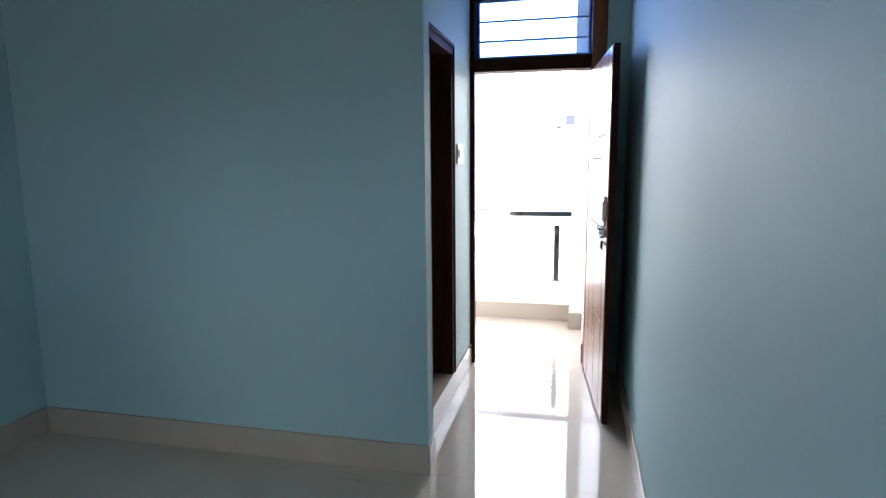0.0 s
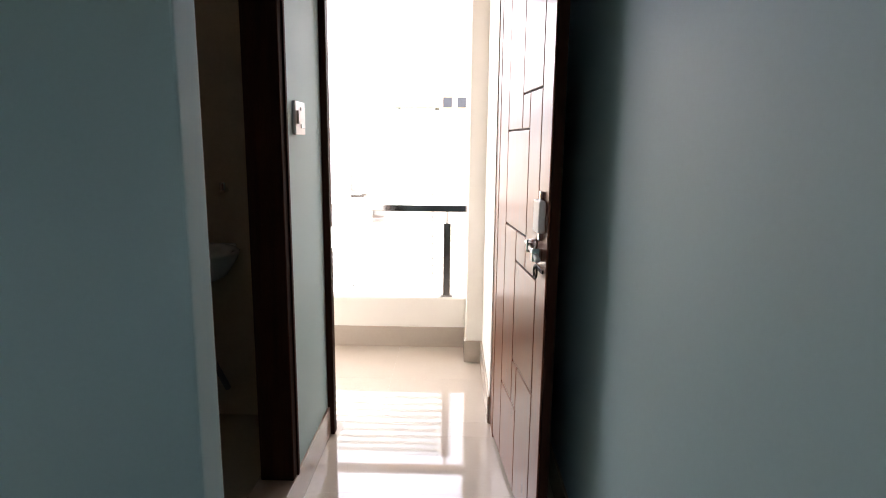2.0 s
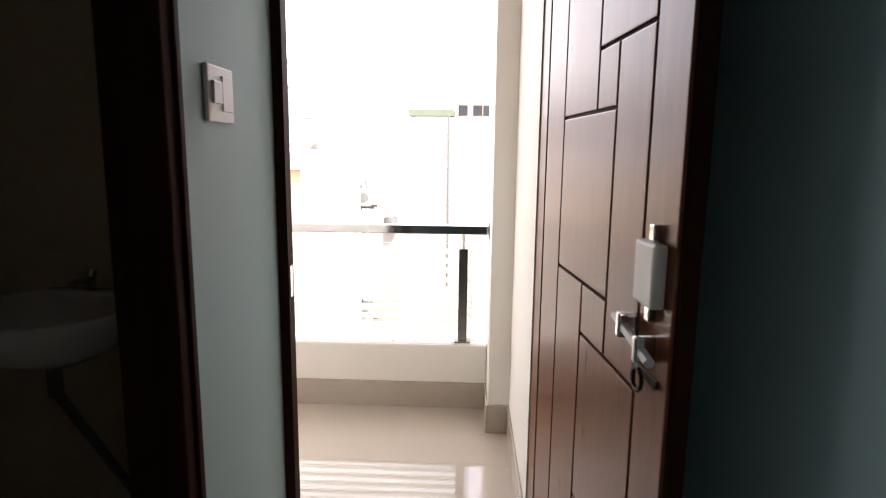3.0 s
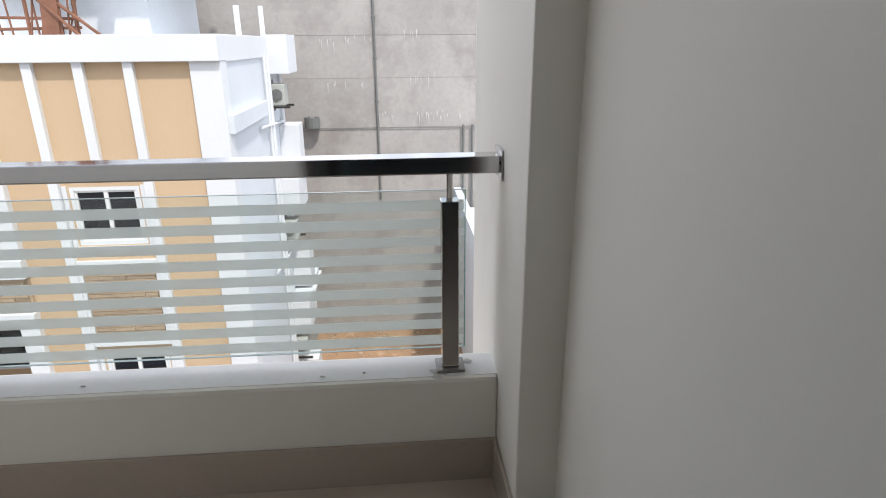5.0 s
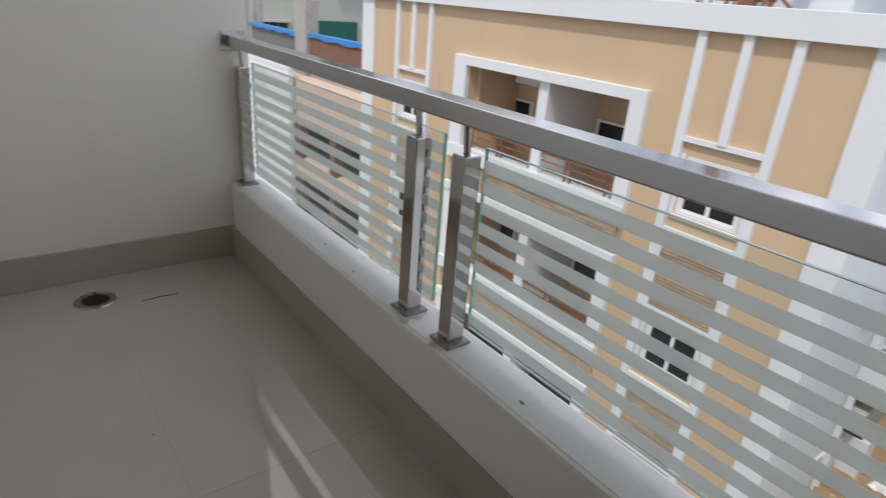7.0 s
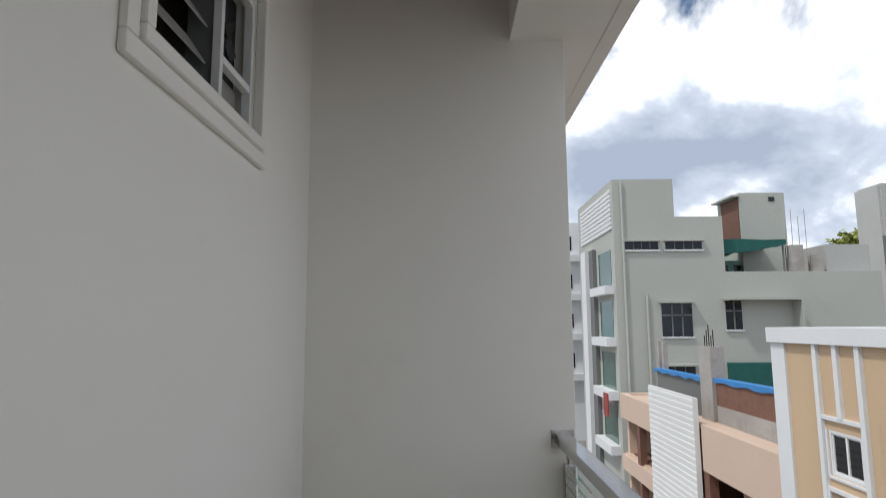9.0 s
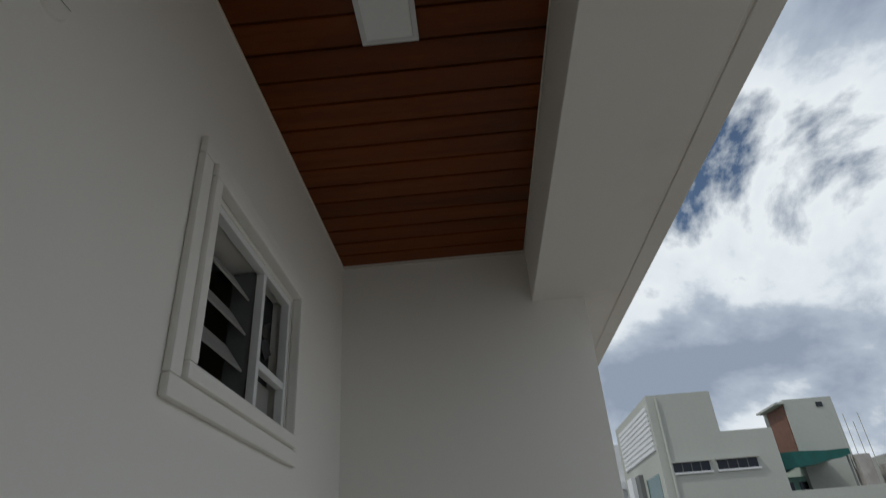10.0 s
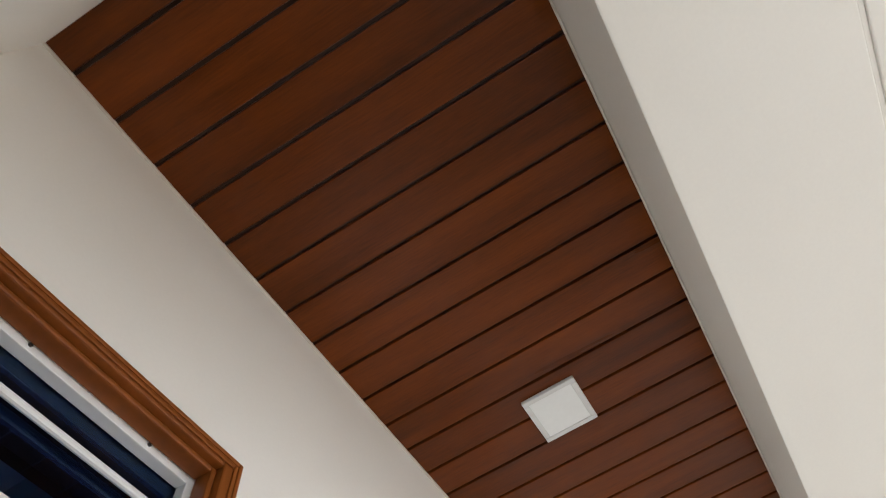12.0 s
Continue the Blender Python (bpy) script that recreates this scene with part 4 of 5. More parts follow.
    for k, z in enumerate((0.05, -2.85, -5.75)):
        part("pipe_branch", rod(bmesh.new(), (x1 + 0.06, 11.0, z - 0.25), (x1 + 0.06, 13.2, z - 0.4), 0.03, 8), CREAM, h)
        for y in (12.2, 12.7):
            part("unit_bracket", boxes((x1, x1 + 0.4, y, y + 0.04, z - 0.02, z + 0.02)), IRON, h)
        shelf = part("wash_ledge", boxes((x1, x1 + 0.5, 12.9, 14.1, z - 1.5, z - 1.42), bevel=0.01), CREAM, h)
        if k:
            part("water_pot", lathe(bmesh.new(), [(0.0, 0.0), (0.09, 0.01), (0.13, 0.1), (0.1, 0.2), (0.11, 0.24)], (x1 + 0.25, 13.2, z - 1.42), 14), CLOTH if k == 1 else BLACKHOLE, shelf, "small dark red pot" if k == 1 else "small black pot", smooth=True)
            part("folded_cloth", boxes((x1 + 0.08, x1 + 0.45, 13.5, 13.95, z - 1.42, z - 1.28), bevel=0.03), COOLWHITE, shelf, "pale folded cloth")


beige_house()


def stair_head():
    s = thing("stair_head", (-7, 13, 1.0), "white unfinished rooftop stair room with jutting slab", "roof room")
    part("wall", boxes((-10.6, -4.95, 12.0, 15.0, 0.85, 3.6)), COOLWHITE, s)
    part("slab", prism(bmesh.new(), [(-10.9, 2.72), (-5.0, 2.66), (-4.25, 2.6), (-4.25, 2.72), (-4.45, 2.82), (-10.9, 2.86)], 11.5, 15.2), COOLWHITE, s)
    part("slab_upstand", boxes((-10.9, -4.35, 11.6, 11.75, 2.84, 3.3), (-4.5, -4.35, 11.75, 15.1, 2.84, 3.3), bevel=0.015), COOLWHITE, s)
    hole = part("opening", boxes((-7.38, -6.54, 11.985, 12.02, 2.15, 2.59)), DARKGLASS, s)
    part("opening_frame", boxes((-7.44, -7.38, 11.96, 12.0, 2.1, 2.64), (-6.54, -6.48, 11.96, 12.0, 2.1, 2.64), (-7.38, -6.54, 11.96, 12.0, 2.1, 2.15)), LEDGE, hole)
    rng = random.Random(6)
    for k in range(16):
        x = -8.2 + k * 0.25 + rng.uniform(-0.05, 0.05)
        part("starter_bar", rod(bmesh.new(), (x, 11.68, 3.28), (x + rng.uniform(-0.08, 0.08), 11.66, 3.5 + rng.uniform(0, 0.25)), 0.012, 5), IRON, s)
    part("beam_end", boxes((-5.6, -5.35, 11.3, 12.0, 2.5, 2.74)), COOLWHITE, s)
    tank = thing("water_drum", (-4.6, 12.2, 2.84), "small blue plastic drum on the roof slab", "drum")
    part("shell", lathe(bmesh.new(), [(0.0, 0.0), (0.2, 0.0), (0.22, 0.05), (0.22, 0.62), (0.18, 0.7), (0.06, 0.72)], (-4.72, 12.2, 2.82), 16), TARP, tank, smooth=True)


def scaffold():
    s = thing("scaffold", (-6.6, 11.4, 1.0), "rusty metal scaffold and ladder leaning on the roof room", "scaffold")
    rng = random.Random(4)
    for x in (-7.3, -6.75, -6.2, -6.0):
        part("standard", rod(bmesh.new(), (x, 11.3 + rng.uniform(-0.1, 0.1), 0.85), (x + rng.uniform(-0.08, 0.08), 11.4, 3.6), 0.035, 6), RUST, s)
    for z in (1.55, 1.75, 2.1, 2.5):
        part("ledger", rod(bmesh.new(), (-7.4, 11.3, z), (-5.9, 11.35, z + rng.uniform(-0.05, 0.05)), 0.025, 6), RUST, s)
    for a, b in (((-6.6, 11.3, 2.3), (-5.3, 11.2, 1.25)), ((-6.9, 11.3, 2.4), (-5.6, 11.1, 1.2))):
        part("brace", rod(bmesh.new(), a, b, 0.03, 6), RUST, s)
    part("board", box(bmesh.new(), -0.14, 0.14, -0.04, 0.04, 0.0, 3.0, turn=Matrix.Translation((-6.42, 11.25, 0.85)) @ Matrix.Rotation(0.09, 4, "Y")), RUST, s)
    for k in range(9):
        x, z = -7.1 + k * 0.14, 1.0 + 0.13 * k
        part("pole", rod(bmesh.new(), (x, 11.2, 0.85), (x + rng.uniform(-0.5, 0.5), 11.45, 2.2 + rng.uniform(0, 1.0)), 0.018, 5), RUST, s)
    part("net_bundle", box(bmesh.new(), -0.16, 0.16, -0.05, 0.05, -0.2, 0.2, bevel=0.04, turn=Matrix.Translation((-6.75, 11.3, 2.35)) @ Matrix.Rotation(0.3, 4, "Y")), RUST, s)


def yard_wall():
    w = thing("concrete_wall", (0, 16, GROUND), "tall weathered grey concrete wall cast in lifts, with lime runs", "wall")
    rng = random.Random(9)
    lifts = (GROUND, -5.6, -4.2, -2.75, -0.9, 0.4, 1.47, 2.36)
    part("core", boxes((-9, 14, 16.02, 16.3, GROUND, 2.34)), CONCRETE, w)
    for k, (z0, z1) in enumerate(zip(lifts, lifts[1:])):
        cuts = [-9, -0.86, 5.2, 14]
        for a, b in zip(cuts, cuts[1:]):
            part("cast_panel", boxes((a + 0.001, b - 0.001, 16.0 - rng.uniform(0, 0.006), 16.03, z0 + 0.003, z1 - 0.003), bevel=0.003), CONCRETE, w)
    part("coping", boxes((-9, 14, 15.985, 16.31, 2.355, 2.42), bevel=0.008), CONCRETE, w)
    part("cable", rod(bmesh.new(), (-2.6, 15.97, -0.9), (6.0, 15.97, -0.95), 0.009, 6), GREYDARK, w)
    part("drain_pipe", rod(bmesh.new(), (-0.86, 15.95, -2.9), (-0.86, 15.95, 2.5), 0.028, 8), GREYDARK, w)
    for z in (1.9, 0.9, -0.2, -1.6):
        part("pipe_clip", boxes((-0.91, -0.81, 15.93, 15.99, z - 0.02, z + 0.02)), GREYDARK, w)
    for x in (1.47, 1.72):
        part("steel_pipe", rod(bmesh.new(), (x, 15.9, -4.2), (x, 15.9, -0.85), 0.032, 8), GREYDARK, w)
    bm = bmesh.new()
    for cx, cz, wide, count in ((-0.62, -0.55, 0.25, 9), (0.55, -0.55, 0.35, 12), (1.1, -0.6, 0.3, 6), (-1.3, 1.4, 0.35, 8), (-2.1, 1.35, 0.2, 5), (0.1, 1.55, 0.2, 4), (0.3, 0.45, 0.4, 6), (-1.7, 0.3, 0.5, 6), (2.2, 0.35, 0.5, 8)):
        for k in range(count):
            x, z, tall, wd = cx + rng.uniform(-wide, wide), cz + rng.uniform(-0.06, 0.08), rng.uniform(0.06, 0.3), rng.uniform(0.012, 0.035)
            prism(bm, [(x, z), (x + wd, z + 0.02), (x + wd * 0.7, z - tall * 0.6), (x + wd * 0.45, z - tall)], 15.982, 15.99)
    tagged(part("lime_runs", bm, LIMEWASH, w), kind="stuff")
    part("spout", lathe(bmesh.new(), [(0.0, 0.0), (0.2, 0.0), (0.2, 0.28), (0.16, 0.28), (0.16, 0.03)], (-2.6, 15.85, -0.86), 14), GREYDARK, w)


def yard_litter():
    """What lies about on the bare soil between the house and the wall."""
    rng = random.Random(31)
    cloth = thing("plastic_sheet", (-1.9, 13.1, GROUND), "crumpled white plastic sheet on the soil", "sheet")
    bm = bmesh.new()
    bmesh.ops.create_grid(bm, x_segments=8, y_segments=6, size=1.0, matrix=Matrix.Translation((-1.9, 13.1, GROUND + 0.04)) @ Matrix.Diagonal((0.32, 0.2, 1, 1)))
    for v in bm.verts:
        v.co += Vector((rng.uniform(-0.05, 0.05), rng.uniform(-0.04, 0.04), rng.uniform(-0.035, 0.09)))
    bmesh.ops.solidify(bm, geom=bm.faces[:], thickness=0.012)
    part("sheet", bm, SHEET, cloth)
    for x, y, big, mat, label in ((-1.78, 15.0, 0.16, BLACKHOLE, "black plastic scrap lying on the soil"), (-2.6, 13.3, 0.26, SHEET, "filled white sack leaning by the house"), (-2.62, 12.3, 0.22, CLOTH, "dull red bundle lying by the house")):
        f = thing("rubbish_bundle", (x, y, GROUND), label, "rubbish", "bundles in the yard")
        bm = bmesh.new()
        bmesh.ops.create_icosphere(bm, subdivisions=2, radius=1, matrix=Matrix.Translation((x, y, GROUND + big * 0.45)) @ Matrix.Diagonal((big, big * 0.8, big * 0.55, 1)))
        for v in bm.verts:
            v.co += Vector((rng.uniform(-1, 1), rng.uniform(-1, 1), rng.uniform(-1, 1))) * big * 0.12
        part("bundle", bm, mat, f)
    bm = bmesh.new()
    for k in range(260):
        x, y, r = rng.uniform(-2.8, 1.2), rng.uniform(11.5, 15.8), rng.uniform(0.015, 0.06)
        bmesh.ops.create_icosphere(bm, subdivisions=1, radius=r, matrix=Matrix.Translation((x, y, GROUND + r * 0.3)) @ Matrix.Diagonal((rng.uniform(0.7, 1.5), 1, 0.7, 1)))
    tagged(mesh_object("rubble", bm, RUBBLE), "scattered stones and clods on bare soil", "rubble", kind="stuff")


def side_house():
    h = thing("side_house", (4, 12, GROUND), "low grey house with a blue awning beside the yard", "house")
    part("wall", boxes((1.3, 9, 8.5, 15.9, GROUND, -3.2)), COOLWHITE, h)
    part("parapet", boxes((1.2, 9, 8.4, 8.6, -3.2, -2.6), (1.2, 1.4, 8.6, 15.9, -3.2, -2.6)), COOLWHITE, h)
    part("awning", prism(bmesh.new(), [(1.42, -2.72), (2.9, -2.35), (2.9, -2.3), (1.42, -2.66)], 8.9, 11.6), TARP, h, "blue sheet over the roof")
    part("roof_tank", boxes((1.6, 2.5, 13.2, 14.4, -3.2, -2.2), bevel=0.05), COOLWHITE, h)


def far_rooftops():
    a = thing("green_roof_shed", (-2.3, 30, 0), "low shed with green metal roof behind the wall", "shed")
    part("wall", boxes((-3.2, -1.4, 30, 33, GROUND, 3.35)), COOLWHITE, a)
    part("roof", boxes((-3.5, -1.1, 29.7, 33, 3.3, 3.62)), GREENROOF, a)
    b = thing("distant_house", (0, 31, 0), "distant pale orange house with dark windows", "house")
    part("wall", boxes((-1.1, 1.2, 31, 34, GROUND, 4.1), (-0.8, 0.9, 31.2, 34, 4.1, 4.75)), BEIGE, b)
    for x in (-0.9, -0.1, 0.45):
        part("window", boxes((x, x + 0.5, 30.97, 31.02, 3.4, 3.95)), DARKGLASS, b)
    part("pole", rod(bmesh.new(), (-1.15, 30.9, GROUND), (-1.15, 30.9, 5.2), 0.05, 6), GREYDARK, b)
    c = thing("green_roof_shed", (2.8, 30, 0), "low shed with green metal roof behind the wall", "shed")
    part("wall", boxes((2.3, 4.6, 30, 33, GROUND, 3.35)), COOLWHITE, c)
    part("roof", boxes((2.1, 4.9, 29.7, 33, 3.3, 3.62)), GREENROOF, c)


stair_head()
scaffold()
yard_wall()
yard_litter()
side_house()
far_rooftops()

GX = -34.0


def gy(v):
    return 0.68 + (v - 0.68) * 1.424


def gz(v):
    return 1.5 + (v - 1.5) * 1.424


def grey_house():
    h = thing("grey_apartment_house", (GX, 16, GROUND), "grey-green rendered apartment house with a stepped roofline", "house")
    x1 = GX - 9
    for a, b, z in ((7.4, 9.88, 7.42), (9.88, 11.8, 5.86), (11.8, 18, 3.6)):
        part("wall", boxes((x1, GX, gy(a), gy(b), GROUND, gz(z))), GREYPAINT, h)
    for a, b in ((7.81, 9.16), (9.45, 10.91)):
        v = part("vent_window", boxes((GX - 0.05, GX + 0.03, gy(a), gy(b), gz(4.5), gz(4.84))), DARKGLASS, h)
        part("sill", boxes((GX, GX + 0.12, gy(a) - 0.08, gy(b) + 0.08, gz(4.44), gz(4.5))), CREAM, v)
        for k in range(1, 4):
            y = gy(a + (b - a) * k / 4)
            part("mullion", boxes((GX + 0.03, GX + 0.05, y - 0.025, y + 0.025, gz(4.5), gz(4.84))), GREYDARK, v)
        part("hood", boxes((GX, GX + 0.25, gy(a) - 0.1, gy(b) + 0.1, gz(4.84), gz(4.9))), GREYPAINT, v)
    for a, b, z0, z1, n in ((9.16, 10.36, 1.03, 2.36, 3), (11.7, 12.33, 1.29, 2.45, 2), (9.16, 10.36, -1.4, -0.1, 3)):
        v = part("window", boxes((GX - 0.05, GX + 0.03, gy(a), gy(b), gz(z0), gz(z1))), DARKGLASS, h)
        part("hood", boxes((GX, GX + 0.4, gy(a) - 0.12, gy(b) + 0.12, gz(z1), gz(z1 + 0.08))), GREYPAINT, v)
        for k in range(1, n):
            y = gy(a + (b - a) * k / n)
            part("mullion", boxes((GX + 0.03, GX + 0.06, y - 0.04, y + 0.04, gz(z0), gz(z1))), GREYDARK, v)
        part("crossbar", boxes((GX + 0.03, GX + 0.06, gy(a), gy(b), gz(z0 + (z1 - z0) * 0.62), gz(z0 + (z1 - z0) * 0.66))), GREYDARK, v)
        part("sill", boxes((GX, GX + 0.12, gy(a) - 0.05, gy(b) + 0.05, gz(z0) - 0.08, gz(z0))), CREAM, v)
    part("long_hood", boxes((GX, GX + 0.9, gy(11.65), gy(14.45), gz(2.45), gz(2.54)), (GX, GX + 0.9, gy(14.37), gy(14.45), gz(1.3), gz(2.45))), GREYPAINT, h)
    part("green_blind", boxes((GX, GX + 0.2, gy(11.62), gy(13.4), gz(-0.9), gz(0.02))), GREENNET, h)
    for y in (7.75, 8.6):
        part("drain_pipe", rod(bmesh.new(), (GX + 0.08, gy(y), GROUND), (GX + 0.08, gy(y), gz(7.3 if y < 8 else 2.7)), 0.08, 8), GREYPAINT, h)
    # the face along the lane: white bands, dark strip, green panes
    yf = gy(7.4)
    part("louvre_panel", boxes(*[(x1 + 1, GX - 0.3, yf - 0.08, yf, gz(5.4) + k * 0.27, gz(5.4) + 0.2 + k * 0.27) for k in range(9)]), CREAM, h)
    part("fin", boxes((GX - 6.4, GX - 5.2, yf - 0.5, yf, GROUND, gz(4.9))), CREAM, h)
    part("fin", boxes((GX - 5.2, GX - 4.2, yf - 0.25, yf, GROUND, gz(4.9))), GREYDARK, h)
    for z in (3.1, 1.0, -1.1, -3.2):
        part("balcony_band", boxes((GX - 4.0, GX - 0.4, yf - 0.55, yf, gz(z - 0.35), gz(z))), CREAM, h)
        part("balcony_glass", boxes((GX - 3.6, GX - 0.8, yf - 0.02, yf - 0.005, gz(z), gz(z + 1.5))), SEAGLASS, h)
    # roof terrace
    net = bmesh.new()
    grid = [[net.verts.new((GX - 0.6 - 3.0 * j / 4, gy(11.75) + (gy(14.5) - gy(11.75)) * i / 10, gz(4.85) - 0.75 * (1 - i / 10) * math.sin(math.pi * (j + 1) / 6) + 0.1 * math.sin(i * 1.7))) for j in range(5)] for i in range(11)]
    for i in range(10):
        for j in range(4):
            net.faces.new((grid[i][j], grid[i + 1][j], grid[i + 1][j + 1], grid[i][j + 1]))
    net.normal_update()
    bmesh.ops.solidify(net, geom=net.faces[:], thickness=0.04)
    valance = [(0.0, 4.95), (0.3, 4.98), (0.7, 4.93), (1.0, 4.95), (1.0, 4.74), (0.85, 4.62), (0.7, 4.6), (0.5, 4.46), (0.3, 4.42), (0.12, 4.36), (0.0, 4.38)]
    bm = bmesh.new()
    ya, yb = gy(11.75), gy(14.5)
    front = [bm.verts.new((GX - 0.5, ya + (yb - ya) * u, gz(z))) for u, z in valance]
    bm.faces.new(front)
    bm.normal_update()
    bmesh.ops.solidify(bm, geom=bm.faces[:], thickness=0.03)
    part("net_skirt", bm, GREENNET, h)
    part("shade_net", net, GREENNET, h, "sagging green shade net")
    for y in (11.9, 14.4):
        part("net_pole", rod(bmesh.new(), (GX - 0.6, gy(y), gz(3.55)), (GX - 0.6, gy(y), gz(4.9)), 0.06, 6), GREYDARK, h)
    room = part("terrace_room", boxes((GX - 6, GX - 3.4, gy(12.3), gy(14.3), gz(3.55), gz(4.3))), SEAPAINT, h)
    for y in (12.5, 13.3):
        part("window", boxes((GX - 3.42, GX - 3.36, gy(y), gy(y + 0.55), gz(3.75), gz(4.1))), DARKGLASS, room)
    part("column", boxes((GX - 0.9, GX - 0.3, gy(14.6), gy(15.1), gz(3.5), gz(4.7))), CONCRETE, h)
    part("column", boxes((GX - 0.9, GX - 0.4, gy(15.5), gy(15.9), gz(3.5), gz(4.3))), CONCRETE, h)
    for k in range(4):
        part("starter_bar", rod(bmesh.new(), (GX - 0.5, gy(14.5 + k * 0.28), gz(4.2)), (GX - 0.5, gy(14.5 + k * 0.28), gz(5.9 + (k % 2) * 0.3)), 0.022, 5), GREYPAINT, h)
    t = part("stair_tower", boxes((GX - 6, GX - 3, gy(13.6), gy(15.6), gz(3.6), gz(7.3)), bevel=0.02), GREYPAINT, h)
    part("tower_door", boxes((GX - 5.4, GX - 3.1, gy(13.6) - 0.06, gy(13.6) + 0.02, gz(5.1), gz(7.1))), BRICK, t, "brown shutter in the tower's side")
    part("tower_hood", boxes((GX - 5.8, GX - 2.9, gy(13.6) - 0.5, gy(13.6), gz(7.12), gz(7.2))), GREYPAINT, t)
    part("tower_vent", boxes((GX - 3.0, GX - 2.96, gy(14.9), gy(15.15), gz(6.9), gz(7.1))), DARKGLASS, t)
    part("tank_wall", boxes((GX - 6, GX - 0.8, gy(16.2), gy(18), gz(3.5), gz(4.75))), PALEWALL, h)
    part("cloth", box(bmesh.new(), GX - 1.4, GX - 0.5, yf - 0.62, yf - 0.56, gz(-2.1), gz(-1.2)), CLOTH, h)


def cream_house():
    h = thing("cream_house", (-48, 12, GROUND), "pale cream apartment house down the lane", "house")
    part("wall", boxes((-56, -46, 8.6, 13.5, GROUND, 9.5)), CREAM, h)
    for z in (6.4, 3.4, 0.4, -2.6):
        part("balcony_band", boxes((-46, -45.5, 8.5, 13.4, z, z + 0.5)), CREAM, h)
        for y in (9.4, 11.2):
            part("window", boxes((-46, -45.96, y, y + 0.9, z + 0.9, z + 2.0)), DARKGLASS, h)


def white_tower():
    h = thing("white_tower_block", (-44, 33, GROUND), "tall pale rendered tower with small vents", "house")
    part("wall", boxes((-46.5, -44, 33.0, 46, GROUND, 11.85), (-46.4, -43.9, 33.2, 35, GROUND, 12.0), bevel=0.03), PALEWALL, h)
    for y, z in ((33.8, 10.2), (36, 5.6), (36, 4.6), (39, 9)):
        part("vent", boxes((-44, -43.85, y, y + 0.7, z, z + 0.6)), DARKGLASS, h)
    # flat dark block on the wall face, coloured as a recess in shade
    part("recess", boxes((-44, -43.86, 33.05, 33.7, 3.8, 8.0)), GREYDARK, h)


def tree():
    t = thing("tree", (-62, 41, GROUND), "distant sunlit green tree crown", "tree")
    rng = random.Random(2)
    bm = bmesh.new()
    rod(bm, (-62, 41, GROUND), (-62, 41, 3), 0.5, 8, 0.3)
    for k in range(6):
        a = k * 1.05
        rod(bm, (-62, 41, 2.6), (-62 + 1.6 * math.cos(a), 43 + 3.0 * math.sin(a), 7.5), 0.2, 6, 0.06)
    part("trunk", bm, BARK, t)
    verts, faces = [], []
    for k in range(2600):
        d = Vector((rng.gauss(0, 1), rng.gauss(0, 1), rng.gauss(0, 1))).normalized() * rng.uniform(0.45, 1) ** 0.5
        lump = 0.75 + 0.4 * noise.noise(d * 2.3)
        c = Vector((-62 + d.x * 3 * lump, 44 + d.y * 5.4 * lump, 8.4 + d.z * 3.3 * lump))
        u, v = Vector((rng.gauss(0, 1), rng.gauss(0, 1), rng.gauss(0, 1))).normalized() * 0.34, Vector((rng.gauss(0, 1), rng.gauss(0, 1), rng.gauss(0, 1))).normalized() * 0.3
        i = len(verts)
        verts += [c - u, c + v, c + u, c - v]
        faces.append((i, i + 1, i + 2, i + 3))
    me = bpy.data.meshes.new("crown")
    me.from_pydata([tuple(v - Vector((-62, 41, GROUND))) for v in verts], [], faces)
    me.materials.append(LEAF)
    ob = new("crown", me)
    ob.parent = t


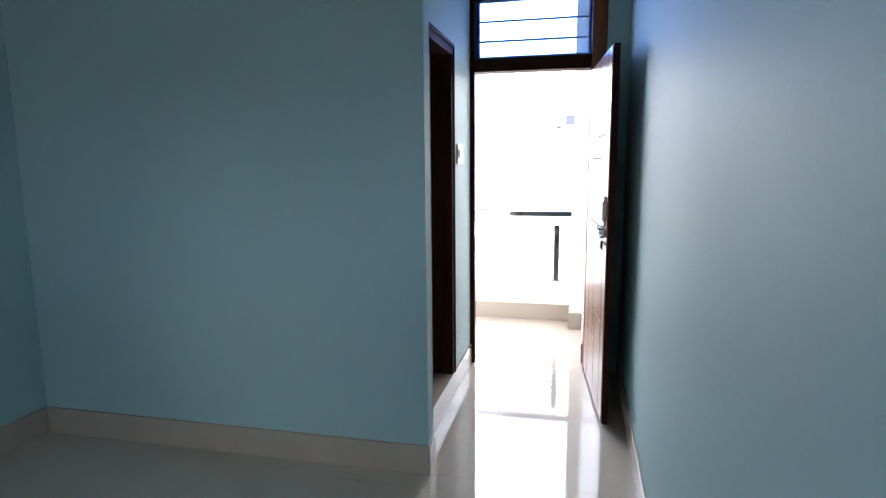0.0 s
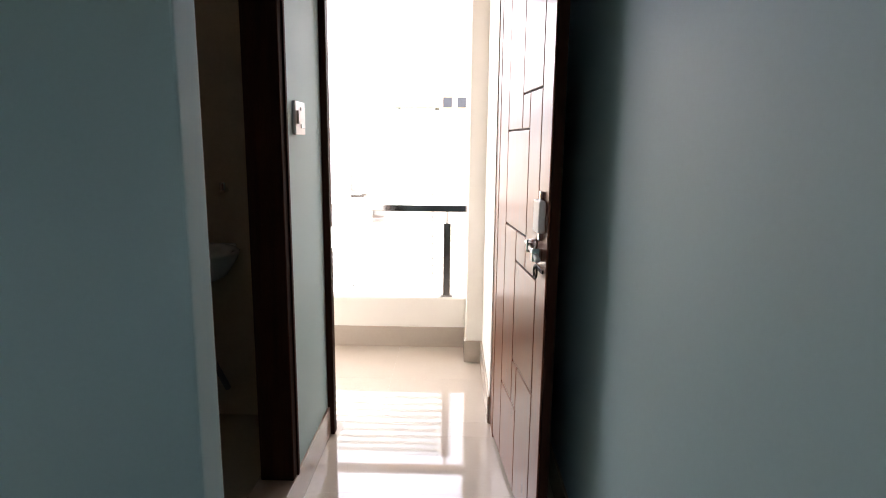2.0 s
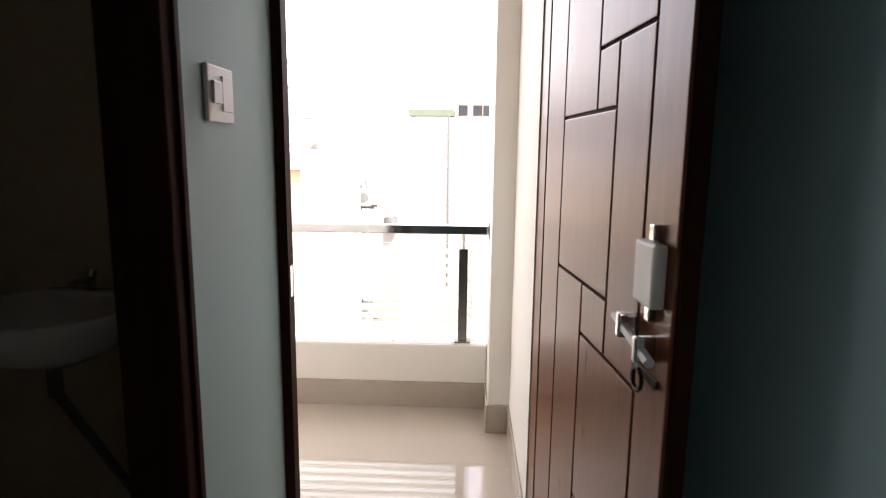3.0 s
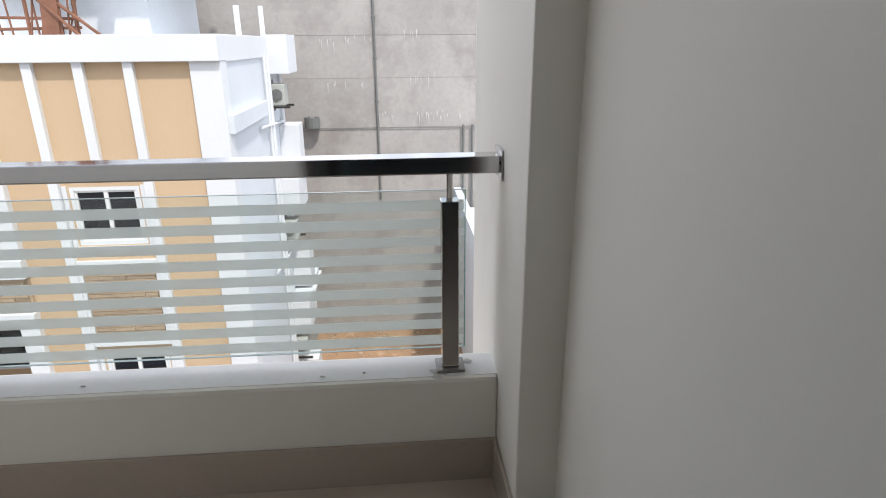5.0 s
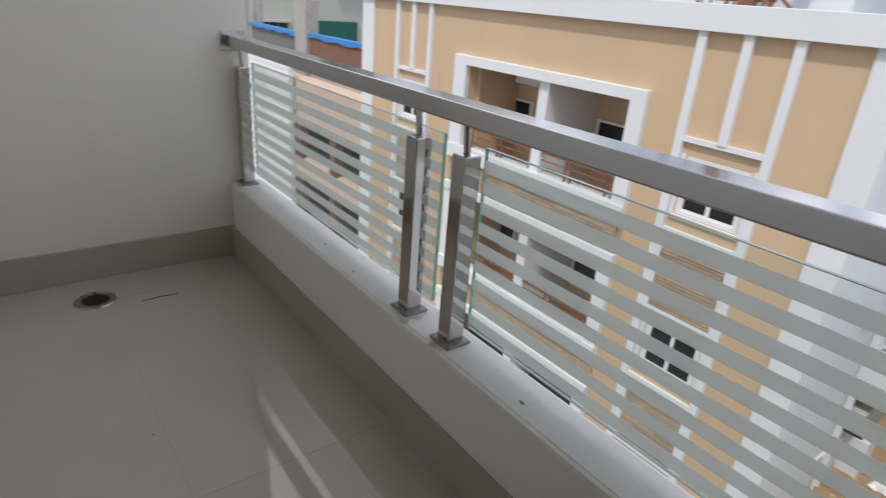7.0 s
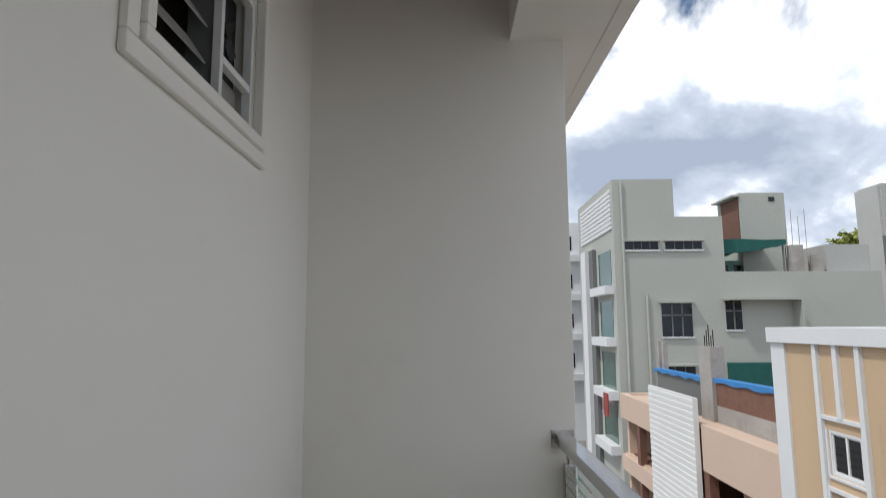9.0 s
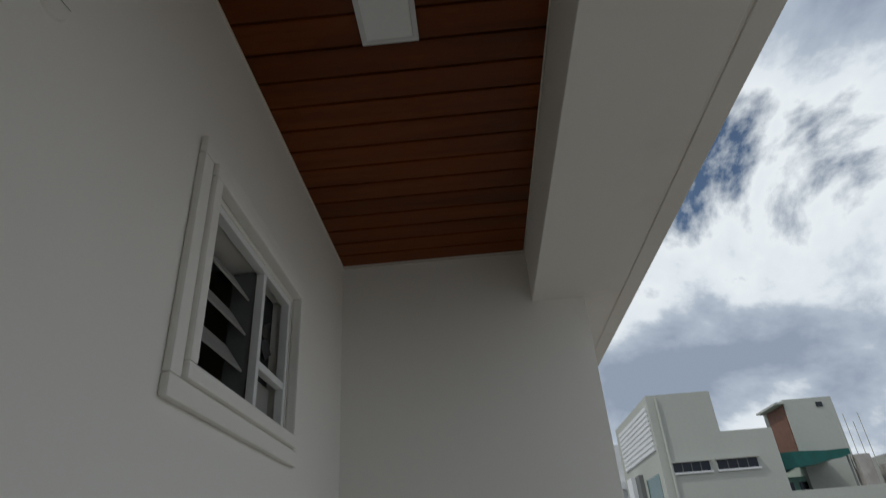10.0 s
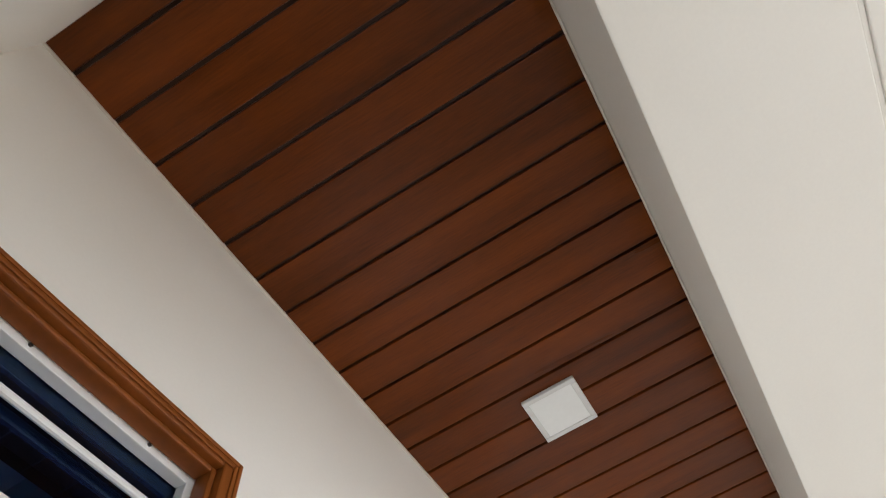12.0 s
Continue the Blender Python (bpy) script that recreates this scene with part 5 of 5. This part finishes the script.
def pink_house():
    y = 9.2
    h = thing("pink_house", (-23, y, GROUND), "pale pink house under work with open shaded balconies", "house")
    top = -1.85
    for r in ((-30.5, -25.7, y, y + 0.3, top - 1.15, top), (-21.0, -15.3, y, y + 0.3, top - 1.5, top), (-30.2, -15.6, y + 2.4, y + 2.6, GROUND, top), (-30.5, -30.2, y + 0.3, y + 2.6, GROUND, top),
              (-15.6, -15.3, y + 0.3, y + 2.6, GROUND, top), (-30.5, -15.3, y, y + 0.3, top - 3.6, top - 2.9), (-30.5, -15.3, y, y + 0.3, GROUND, top - 5.2)):
        part("wall", boxes(r), PINK, h)
    part("slab", boxes((-30.5, -15.3, y + 0.2, y + 2.5, top - 3.0, top - 2.85), (-30.5, -15.3, y + 0.3, y + 2.5, top - 0.25, top - 0.1)), PINK, h)
    for x in (-28, -25.7, -20.9, -18.2):
        part("column", boxes((x - 0.2, x + 0.2, y + 0.05, y + 0.35, GROUND, top - 0.12)), BRICK, h)
    bm = bmesh.new()
    for k in range(56):
        z = -0.97 - k * 0.108
        box(bm, -25.6, -21.1, y - 0.19 - 0.018 * (k % 2), y - 0.14, z - 0.104, z)
    part("sheet_cladding", bm, SHEET, h, "white profiled metal sheets")
    part("sheet_backing", boxes((-25.6, -21.1, y - 0.14, y - 0.02, GROUND, -1.0)), SHEET, h)
    part("brick_wall", boxes((-21.9, -15.5, y + 1.0, y + 1.22, -1.35, -0.5)), BRICK, h, "bare brick upper wall")
    part("wall_foot", boxes((-21.9, -15.5, y + 0.99, y + 1.23, top - 0.1, -1.35)), CONCRETE, h)
    # dark sheet stands in for the shaded inside below the blue edge
    part("black_screen", boxes((-28.0, -23.15, y + 1.05, y + 1.1, top - 0.1, -0.55)), GREYDARK, h, "dark sheet in place of the shade below the tarpaulin")
    for x, z in ((-22.5, 0.7), (-28.2, 0.75), (-27.6, 0.7)):
        part("column", boxes((x - 0.5, x + 0.5, y + 0.9, y + 1.4, top - 0.1, z)) if x > -25 else boxes((x - 0.12, x + 0.12, y + 1.2, y + 1.4, top - 0.1, z)), CONCRETE, h)
    for x0, x1, z0, z1 in ((-28.1, -23.05, -0.5, -0.5), (-21.95, -15.4, -0.44, -0.4)):
        n = 14
        hem = [(x1 - (x1 - x0) * k / n, z0 - 0.1 - 0.04 * math.sin(k * 1.9)) for k in range(n + 1)]
        tarp = bmesh.new()
        prism(tarp, [(x0, z0 + 0.04), (x1, z1 + 0.05)] + hem, y + 0.94, y + 1.26)
        part("tarpaulin", tarp, TARP, h, "blue tarpaulin folded over the wall")
    for k in range(5):
        part("starter_bar", rod(bmesh.new(), (-22.85 + k * 0.18, y + 1.1, 0.6), (-22.85 + k * 0.18, y + 1.1, 1.1 + 0.2 * (k % 3)), 0.02, 5), IRON, h)
    # brown lining over back wall and floor puts the balconies' shade into colour
    part("shutter", boxes((-30, -16, y + 2.34, y + 2.39, top - 2.8, top - 0.3), (-30, -16, y + 0.4, y + 2.34, top - 2.85, top - 2.8)), BRICK, h)


grey_house()
cream_house()
white_tower()
tree()
pink_house()

# ---- floor tiles ----
GAP, SIDE = 0.0005, 1.2
TILE_MESH = {}


def floor_tiles():
    """Ivory tiles on a 1.2 m grid, cut at the walls."""
    spaces = ((X_LEFT, X_RIGHT, Y_BACK, Y_FRONT), (X_ALCOVE, X_RIGHT, Y_FRONT, -0.15), (L, 0.0, 0.0, D), (-0.745, 0.03, -0.15, 0.0))
    for x0, x1, y0, y1 in spaces:
        i0, i1 = math.floor((x0 + 0.565) / SIDE), math.ceil((x1 + 0.565) / SIDE)
        j0, j1 = math.floor((y0 - 0.56) / SIDE), math.ceil((y1 - 0.56) / SIDE)
        for i in range(i0, i1):
            for j in range(j0, j1):
                a, b = max(x0, -0.565 + i * SIDE), min(x1, -0.565 + (i + 1) * SIDE)
                c, d = max(y0, 0.56 + j * SIDE), min(y1, 0.56 + (j + 1) * SIDE)
                if b - a < 0.01 or d - c < 0.01:
                    continue
                key = (round(b - a, 3), round(d - c, 3))
                if key not in TILE_MESH:
                    TILE_MESH[key] = mesh_of("tile", boxes((GAP, b - a - GAP, GAP, d - c - GAP, -0.008, 0.0)), TILE)
                piece("tile", TILE_MESH[key], floor_ob, (a, c, 0))


floor_tiles()
